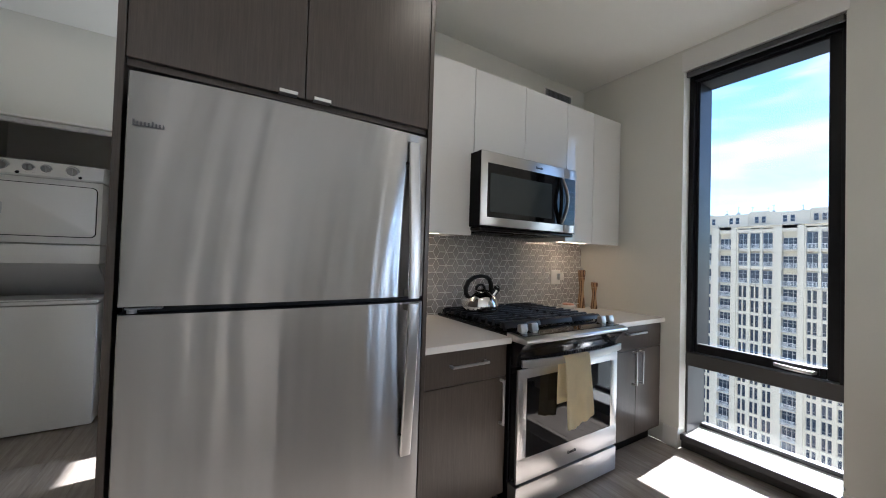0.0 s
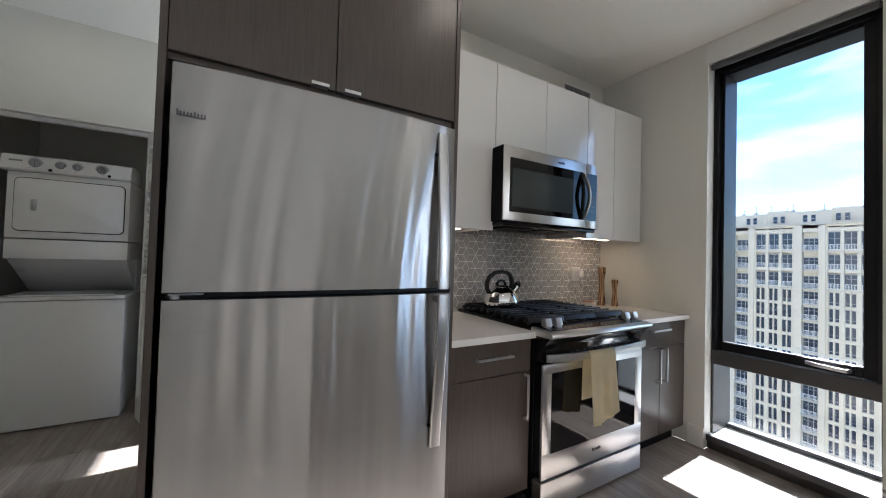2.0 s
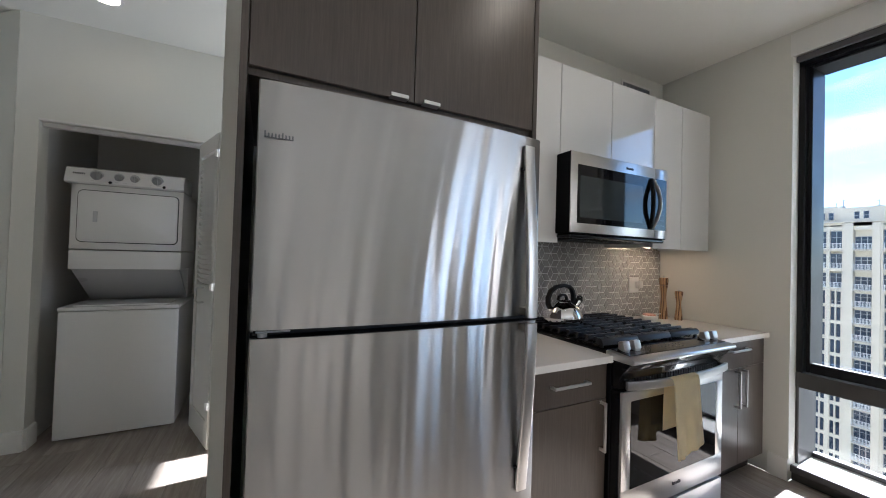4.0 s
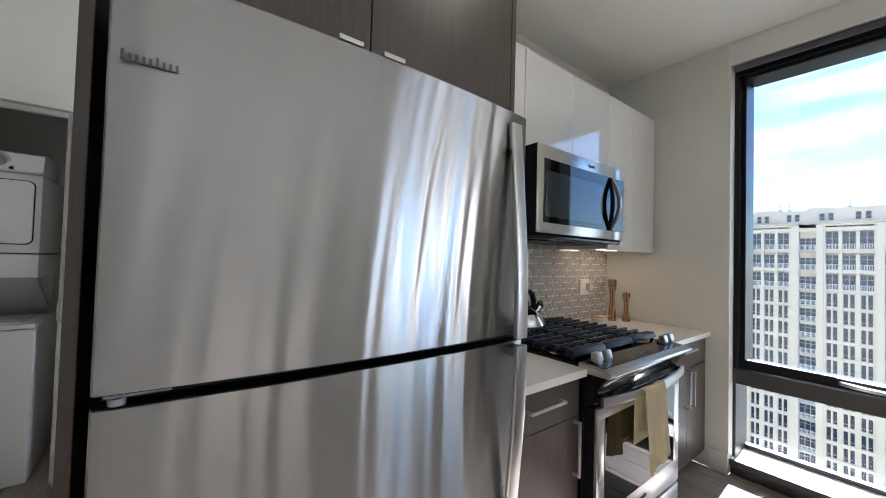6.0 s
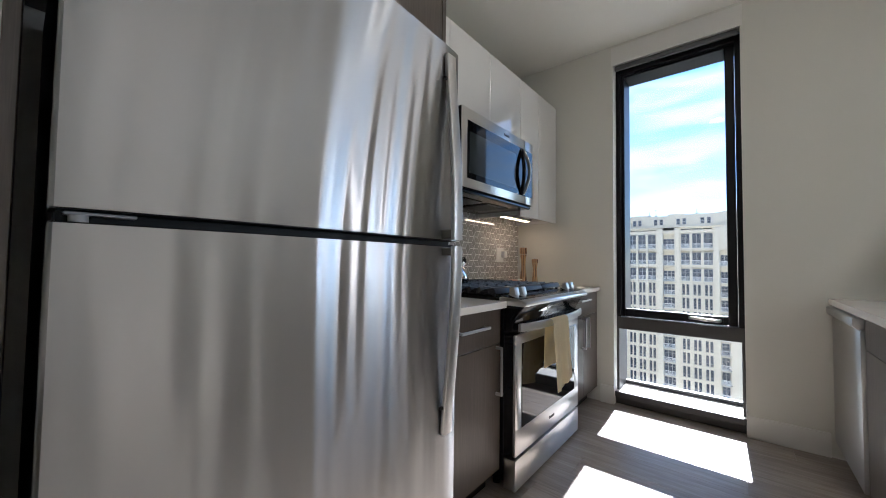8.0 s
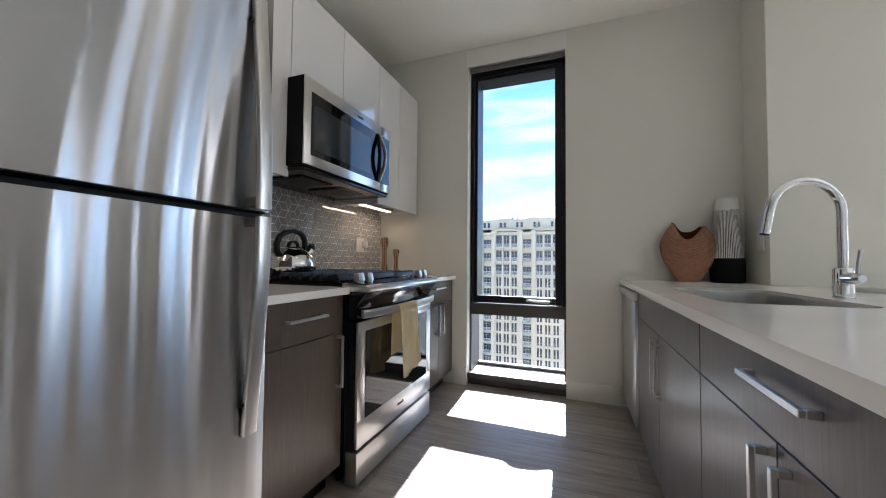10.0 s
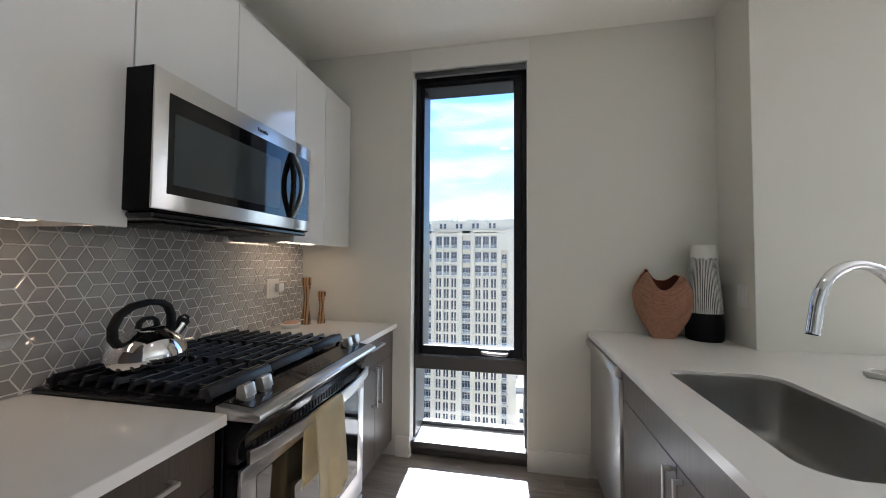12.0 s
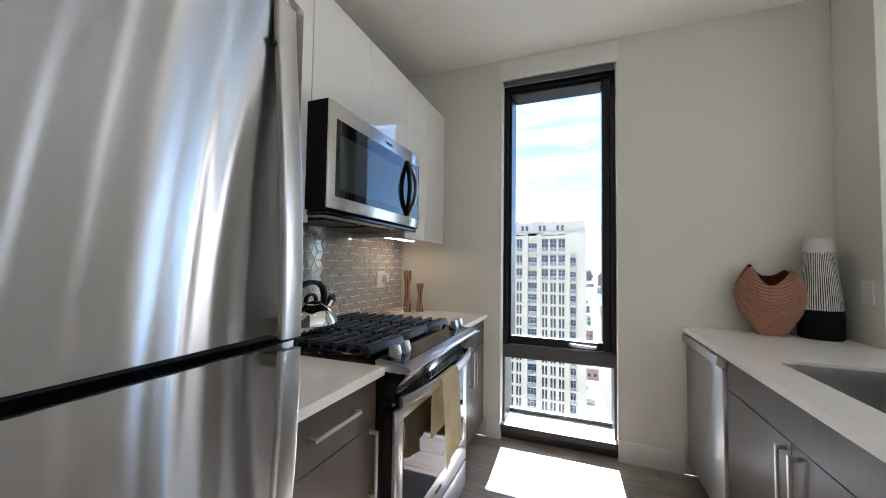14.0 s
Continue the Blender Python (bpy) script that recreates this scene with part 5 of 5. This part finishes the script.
P1 = pose(0.060, 4.645, 0.012, 0, 0, -70)     # leaf by the opening, running back from the fold
P2 = pose(0.262, 4.650, 0.012, 0, 0, -94)
for m in (P1, P2):
    fr, sl = leaf(True)
    lf = part("leaf", moved(fr, m), TRIM, bf)
    for s in sl:
        part("slat", moved(s, m), TRIM, lf, smooth=0)
for z in (0.298, 1.043, 1.888):
    part("hinge", join(bx(0.202, 0.230, 4.176, 4.188, z - 0.022, z + 0.022, 0.001), rod((0.216, 4.174, z - 0.024), (0.216, 4.174, z + 0.024), 0.005)), WHITEPLASTIC, bf, "small white-painted hinge")
part("handle", sweep([(0.150, 4.40, 1.02), (0.112, 4.40, 1.02), (0.104, 4.40, 1.01), (0.104, 4.40, 0.93), (0.112, 4.40, 0.92), (0.152, 4.40, 0.92)], circle(0.006)), NICKEL, bf, "metal pull handle")
solid("door_track", bx(CL0 + 0.002, CL1 - 0.002, 4.695, 4.735, CZ1 - 0.028, CZ1 - 0.001, 0.002), TRIM, "white metal bifold door track in the closet opening", "track")

# ---- recessed ceiling lamps ----
def downlight(x, y, lens):
    d = thing("ceiling_downlight", (x, y, ZC), "round recessed ceiling downlight, switched on", "light", "ceiling downlights")
    part("ring", lathe([(0.088, -0.001), (0.086, -0.007), (0.070, -0.009), (0.068, -0.0012)], 40, (x, y, ZC)), TRIM, d)
    part("lens", lathe([(0.067, -0.0065), (0.067, -0.002), (0.002, -0.002)], 40, (x, y, ZC)), lens, d, "glowing warm lens")


downlight(-0.372, 4.235, HALL_LAMP)
downlight(1.66, 1.95, LAMP)

# ---- outside: the apartment tower across the street, ground and far houses ----
solid("ground", bx(60, 4200, -2600, 2600, -62.2, -62.0), GROUNDMAT, "city ground far below", "ground", kind="structure", smooth=0)
solid("road", bx(62, 3000, -17.5, -7.5, -61.99, -61.9), ASPHALT, "long straight asphalt street", "road", kind="structure", smooth=0)

BXF = 95.0                             # facade plane
tower = thing("apartment_building", (BXF + 9, 24, -62), "cream concrete apartment tower with dark windows and stacked balconies", "building")
Z_TOP = 9.55
# storeys: three tall ones above, then the regular ones
FLOORS = [(4.55, 8.45), (0.90, 4.55), (-2.65, 0.90)] + [(-2.65 - 2.97 * (k + 1), -2.65 - 2.97 * k) for k in range(19)]
BOT = FLOORS[-1][0]
# bays from the near end: (kind, width)
BAYS = [("blank", 2.2), ("narrow", 1.6), ("pier", 0.90)]
for k in range(5):
    BAYS += [("windows", 6.1), ("pier", 0.95), ("balcony", 2.25), ("pier", 1.20)]
Y0 = 1.1
CELL = 6.1 / 3
WIN_AT, WIN_W = (0.13, 0.90), 0.58     # the two slim windows of a cell
walls, spans, y = [], [], Y0
for kind, w in BAYS:
    spans.append((kind, y, y + w))
    y += w
YEND = y
for kind, a, c in spans:
    if kind in ("pier", "blank"):
        walls.append(bx(BXF - (0.35 if kind == "pier" else 0.12), BXF + 1.0, a, c, -62, Z_TOP - (0.25 if kind == "pier" else -0.35)))
    if kind == "windows":
        for k in range(4):
            yy = a + (c - a) * k / 3
            walls.append(bx(BXF - 0.10, BXF + 0.6, max(a, yy - 0.22), min(c, yy + 0.22), -62, Z_TOP - 0.5))
        for j, (z0, z1) in enumerate(FLOORS):
            walls.append(bx(BXF - 0.02, BXF + 0.6, a, c, z0 - (0.35 if j < 4 else 0.48), z0 + (0.22 if j < 3 else 0.12)))
        walls.append(bx(BXF - 0.02, BXF + 0.6, a, c, 8.05, Z_TOP - 0.5))
    if kind in ("balcony", "narrow"):
        for z0, z1 in FLOORS:
            walls.append(bx(BXF + 0.55, BXF + 1.0, a, c, z1 - 0.55, z1))
        walls.append(bx(BXF - 0.02, BXF + 0.8, a, c, 8.05, Z_TOP - 0.1))
    if kind == "narrow":
        walls.append(bx(BXF - 0.12, BXF + 1.0, a, c, 4.3, Z_TOP))
walls.append(bx(BXF - 0.02, BXF + 0.8, Y0, YEND, Z_TOP - 0.75, Z_TOP - 0.02))
walls.append(bx(BXF + 0.9, BXF + 1.1, Y0, YEND, -62, Z_TOP - 0.1))
part("wall", join(*walls), FACADE, tower, smooth=0)
part("lower_wall", bx(BXF + 0.02, BXF + 0.5, Y0, YEND, -62, BOT - 0.5), FACADE, tower, smooth=0)
part("side_wall", bx(BXF + 1.12, BXF + 20, Y0 + 0.2, YEND, -62, Z_TOP - 0.15), FACADE, tower, smooth=0)
for kind, a, c in spans:
    if kind == "windows":
        part("cornice", bx(BXF - 0.45, BXF + 1.0, a - 1.2, c + 0.9, Z_TOP - 0.12, Z_TOP + 0.10), FACADE_SLAB, tower, smooth=0)
part("string_course", join(bx(BXF - 0.25, BXF + 1.0, Y0 + 2.2, YEND, 4.35, 4.6), bx(BXF - 0.25, BXF + 1.0, Y0 + 2.2, YEND, -2.85, -2.6)), FACADE_SLAB, tower, smooth=0)
# set-back top storey with a stepped parapet and slim paired windows
steps = ((0.2, 3.6, 12.75), (3.6, 10.2, 12.45), (10.2, 13.2, 12.75), (13.2, 17.5, 12.3), (17.5, 21.0, 12.7), (21.0, 27.0, 12.35), (27.0, 30.4, 12.75), (30.4, 37.0, 12.3), (37.0, YEND - Y0, 12.6))
pent = part("penthouse", join(*[bx(BXF + 2.0 - 0.25 * (k % 2), BXF + 16, Y0 + a, Y0 + c, Z_TOP - 0.1, h) for k, (a, c, h) in enumerate(steps)]), FACADE, tower, smooth=0)
for k in range(9):
    for q in (0.0, 1.15):
        yy = Y0 + 5.3 + 4.45 * k + q
        pw = part("window", bx(BXF + 1.70, BXF + 1.74, yy, yy + 0.62, 10.25, 11.55), FACADE_GLASS, pent, smooth=0)
        part("frame", join(bx(BXF + 1.66, BXF + 1.70, yy - 0.05, yy + 0.03, 10.2, 11.6), bx(BXF + 1.66, BXF + 1.70, yy + 0.59, yy + 0.67, 10.2, 11.6), bx(BXF + 1.66, BXF + 1.70, yy, yy + 0.62, 10.8, 10.87)), FACADE_FRAME, pent, smooth=0)


# window meshes, built once and shared
def facade_window(w, h, lights, bar=0.30):
    g = mesh_of(bx(0, 0.05, 0, w, 0, h), "facade_pane", FACADE_GLASS, 0)
    bits = [bx(-0.06, 0.02, -0.02, 0.06, 0, h), bx(-0.06, 0.02, w - 0.06, w + 0.02, 0, h), bx(-0.06, 0.02, 0, w, 0, 0.07), bx(-0.06, 0.02, 0, w, h - 0.07, h)]
    for k in range(1, lights):
        bits.append(bx(-0.06, 0.02, w * k / lights - 0.05, w * k / lights + 0.05, 0, h))
    bits.append(bx(-0.05, 0.02, 0, w, h * bar, h * bar + 0.07))
    return g, mesh_of(join(*bits), "facade_frame", FACADE_FRAME, 0)


def linked(name, mesh, loc, parent):
    o = new(name, mesh)
    o.parent = parent
    o.matrix_parent_inverse = Matrix.Translation(-tower.location) if parent is tower else Matrix.Identity(4)
    o.location = loc
    return o


def railing(w):
    bits = [bx(-0.03, 0.03, 0, w, 1.0, 1.07), bx(-0.03, 0.03, 0, w, 0.08, 0.13)]
    n = int(w / 0.16)
    bits += [bx(-0.02, 0.02, w * k / n - 0.025, w * k / n + 0.025, 0.1, 1.02) for k in range(n + 1)]
    return mesh_of(join(*bits), "railing", FACADE_RAIL, 0)


top_w = facade_window(CELL - 0.44, 3.20, 2, 0.62)
tall_w = facade_window(CELL - 0.44, 2.68, 2, 0.70)
low_w = facade_window(WIN_W, 2.37, 1, 0.22)
balc_w = facade_window(2.25, 2.35, 3, 0.72)
narr_w = facade_window(1.25, 2.35, 2, 0.72)
rail_b, rail_n, rail_w = railing(2.25), railing(1.6), railing(CELL - 0.44)
slab_b = mesh_of(bx(-0.75, 0.9, 0, 2.25, -0.2, 0), "balcony_slab", FACADE_SLAB, 0)
slab_n = mesh_of(bx(-0.75, 0.9, -0.25, 1.6, -0.2, 0), "balcony_slab", FACADE_SLAB, 0)
rest_windows, made = [], 0
for kind, a, c in spans:
    for j, (z0, z1) in enumerate(FLOORS):
        if kind == "windows":
            for k in range(3):
                ya = a + CELL * k + 0.22
                if j < 3:
                    tw = top_w if j == 0 else tall_w
                    wob = linked("window", tw[0], (BXF + 0.36, ya, z0 + 0.22), tower)
                    linked("frame", tw[1], (0, 0, 0), wob)
                    linked("railing", rail_w, (-0.42, 0, -0.1), wob)
                    continue
                for q in WIN_AT:
                    if made < 230:
                        made += 1
                        wob = linked("window", low_w[0], (BXF + 0.36, ya + q, z0 + 0.12), tower)
                        linked("frame", low_w[1], (0, 0, 0), wob)
                    else:
                        rest_windows.append(bx(BXF + 0.36, BXF + 0.41, ya + q, ya + q + WIN_W, z0 + 0.12, z0 + 2.49))
        if kind == "balcony" or (kind == "narrow" and j > 0):
            b = kind == "balcony"
            wob = linked("balcony_window", (balc_w if b else narr_w)[0], (BXF + 0.72, a + (0 if b else 0.2), z0 + 0.02), tower)
            linked("frame", (balc_w if b else narr_w)[1], (0, 0, 0), wob)
            bal = linked("balcony", slab_b if b else slab_n, (BXF, a, z0), tower)
            linked("railing", rail_b if b else rail_n, (-0.70, 0, 0), bal)
tagged(part("window_field", join(*rest_windows), FACADE_GLASS, tower, smooth=0), kind="stuff")
strips = []
for kind, a, c in spans:
    if kind == "windows":
        for k in range(3):
            ya = a + CELL * k + 0.22
            for lo, hi in ((0.0, WIN_AT[0]), (WIN_AT[0] + WIN_W, WIN_AT[1]), (WIN_AT[1] + WIN_W, CELL - 0.44)):
                strips.append(bx(BXF + 0.0, BXF + 0.45, ya + lo, ya + hi, BOT, -2.7))
part("window_piers", join(*strips), FACADE, tower, smooth=0)
for dx, yy, h in ((4, 9.0, 1.2), (5, 17.2, 1.6), (4, 18.4, 0.9), (6, 24.0, 1.2), (4, 28.0, 1.4), (5, 29.2, 1.0), (4, 31.5, 1.3), (4, 34.0, 1.5), (5, 36.5, 1.0)):
    part("roof_mast", join(rod((BXF + dx, yy, 12.2), (BXF + dx, yy, 12.9 + h), 0.09, 0.05, 8), bx(BXF + dx - 0.3, BXF + dx + 0.3, yy - 0.3, yy + 0.3, 12.2, 12.95), bx(BXF + dx - 0.05, BXF + dx + 0.05, yy - 0.4, yy + 0.4, 12.55 + h, 12.63 + h)), FACADE_FRAME, tower, smooth=0)

rng = random.Random(7)


def low_house(x, y, w, d, h, mat):
    o = thing("city_building", (x, y, -62), "low flat-roofed city building seen from above", "building", "far city buildings")
    part("wall", bx(x, x + w, y, y + d, -62, -62 + h), mat, o, smooth=0)
    part("roof", bx(x + 0.3, x + w - 0.3, y + 0.3, y + d - 0.3, -62 + h - 0.1, -62 + h + 0.12), ROOFTAR, o, smooth=0)
    part("roof_unit", bx(x + w * 0.3, x + w * 0.5, y + d * 0.3, y + d * 0.6, -62 + h + 0.12, -62 + h + 1.8), FACADE_FRAME, o, smooth=0)
    for k in range(int(d // 3)):
        for j in range(int(h // 3.4)):
            part("window", bx(x - 0.05, x + 0.02, y + 1.0 + 3 * k, y + 2.4 + 3 * k, -62 + 1.2 + 3.4 * j, -62 + 2.8 + 3.4 * j), FACADE_GLASS, o, smooth=0)


for row in range(13):
    x = 135 + row * 34 + rng.uniform(0, 6)
    low_house(x, -6 + rng.uniform(0, 1), 16 + rng.uniform(0, 8), 12 + rng.uniform(0, 8), 7 + rng.uniform(0, 12), rng.choice((BRICKFAR, FACADE, FACADE_SLAB)))
    low_house(x, -38 - rng.uniform(0, 3), 18 + rng.uniform(0, 8), 18 + rng.uniform(0, 4), 7 + rng.uniform(0, 14), rng.choice((BRICKFAR, FACADE, FACADE_SLAB)))
for row in range(16):
    low_house(620 + row * 90 + rng.uniform(0, 30), -90 + rng.uniform(0, 110), 30, 26, 10 + rng.uniform(0, 38), rng.choice((BRICKFAR, FACADE, FACADE_SLAB)))

# ---- pieces: floor planks and backsplash tiles ----
PW = 0.182
rng = random.Random(3)
for i in range(28):
    x0 = -1.75 + PW * i
    y = 0.9 - rng.uniform(0.0, 1.2)
    while y < 5.6:
        y1 = y + 1.22
        a, e, c, d = max(y, 0.9) + 0.0006, min(y1, 5.6) - 0.0006, x0 + 0.0006, min(x0 + PW, XW - 0.001) - 0.0006
        if e - a > 0.03:
            bm = bmesh.new()
            g = 0.0012
            lo = [bm.verts.new(p) for p in ((c, a, -0.0035), (d, a, -0.0035), (d, e, -0.0035), (c, e, -0.0035))]
            mi = [bm.verts.new((p.co.x, p.co.y, -0.0012)) for p in lo]
            up = [bm.verts.new(p) for p in ((c + g, a + g, 0), (d - g, a + g, 0), (d - g, e - g, 0), (c + g, e - g, 0))]
            bm.faces.new(up)
            for r, s in ((lo, mi), (mi, up)):
                for k in range(4):
                    bm.faces.new((r[k], r[(k + 1) % 4], s[(k + 1) % 4], s[k]))
            part("plank", bm, PLANK, floor, smooth=0)
        y = y1

# backsplash: rhombic tiles set as cubes, on a grout bed
splash = thing("backsplash", (2.37, YB, CT), "grey glazed rhombic tiles in a cube pattern with pale grout", "backsplash", kind="structure")
TZ0, TZ1, TX0, TX1 = CT + 0.002, UZ0 + 0.05, 1.397, XW - 0.001
part("grout_bed", bx(TX0, TX1, YB - 0.0035, YB - 0.0002, TZ0, TZ1), GROUT, splash, smooth=0)
S = 0.0515                             # tile side
GAP = 0.0048


def clip_poly(poly, axis, lim, keep_less):
    out = []
    for k in range(len(poly)):
        p, q = poly[k - 1], poly[k]
        pin, qin = ((p[axis] <= lim) == keep_less), ((q[axis] <= lim) == keep_less)
        if pin != qin:
            t = (lim - p[axis]) / (q[axis] - p[axis])
            out.append((p[0] + t * (q[0] - p[0]), p[1] + t * (q[1] - p[1])))
        if qin:
            out.append(q)
    return out


def tile_bm(poly):
    cx, cz = sum(p[0] for p in poly) / len(poly), sum(p[1] for p in poly) / len(poly)
    bm = bmesh.new()
    y0, y1, y2 = YB - 0.0030, YB - 0.0046, YB - 0.0054
    rings = []
    for y, f in ((y0, 1.0), (y1, 1.0), (y2, 0.955)):
        rings.append([bm.verts.new((cx + (px - cx) * f, y, cz + (pz - cz) * f)) for px, pz in poly])
    n = len(poly)
    for r, s in zip(rings, rings[1:]):
        for k in range(n):
            bm.faces.new((r[k], r[(k + 1) % n], s[(k + 1) % n], s[k]))
    bm.faces.new(rings[-1])
    return bm


tiles = []
dirs = [(S * math.cos(radians(a)), S * math.sin(radians(a))) for a in TILE_DIRS]
u1, u2 = (dirs[0][0] + dirs[1][0], dirs[0][1] + dirs[1][1]), (dirs[1][0] + dirs[2][0], dirs[1][1] + dirs[2][1])
for i in range(-80, 80):
    for j in range(-80, 80):
        ox, oz = TILE_AT[0] + i * u1[0] + j * u2[0], TILE_AT[1] + i * u1[1] + j * u2[1]
        if not (TX0 - 0.1 < ox < TX1 + 0.1 and TZ0 - 0.1 < oz < TZ1 + 0.1):
            continue
        for p, q in ((0, 1), (1, 2), (2, 0)):
            a, c = dirs[p], dirs[q]
            if (p, q) == (2, 0):
                c = (-dirs[0][0], -dirs[0][1])
                a, c = dirs[2], c
            poly = [(0, 0), a, (a[0] + c[0], a[1] + c[1]), c]
            mx, mz = sum(v[0] for v in poly) / 4, sum(v[1] for v in poly) / 4
            f = 1 - GAP / (S * 0.866)
            poly = [(ox + mx + (v[0] - mx) * f, oz + mz + (v[1] - mz) * f) for v in poly]
            for axis, lim, less in ((0, TX0 + 0.001, False), (0, TX1 - 0.001, True), (1, TZ0 + 0.001, False), (1, TZ1, True)):
                poly = clip_poly(poly, axis, lim, less) if len(poly) > 2 else poly
            if len(poly) > 2:
                area = abs(sum(poly[k - 1][0] * poly[k][1] - poly[k][0] * poly[k - 1][1] for k in range(len(poly)))) / 2
                if area > 0.00008:
                    tiles.append((ox + mx, poly))
tiles.sort(key=lambda t: t[0])
for _, poly in tiles[:300]:
    part("tile", tile_bm(poly), TILE, splash, smooth=0)
rest = part("tile_field", join(*[tile_bm(p) for _, p in tiles[300:]]), TILE, splash, smooth=0)
tagged(rest, kind="stuff")
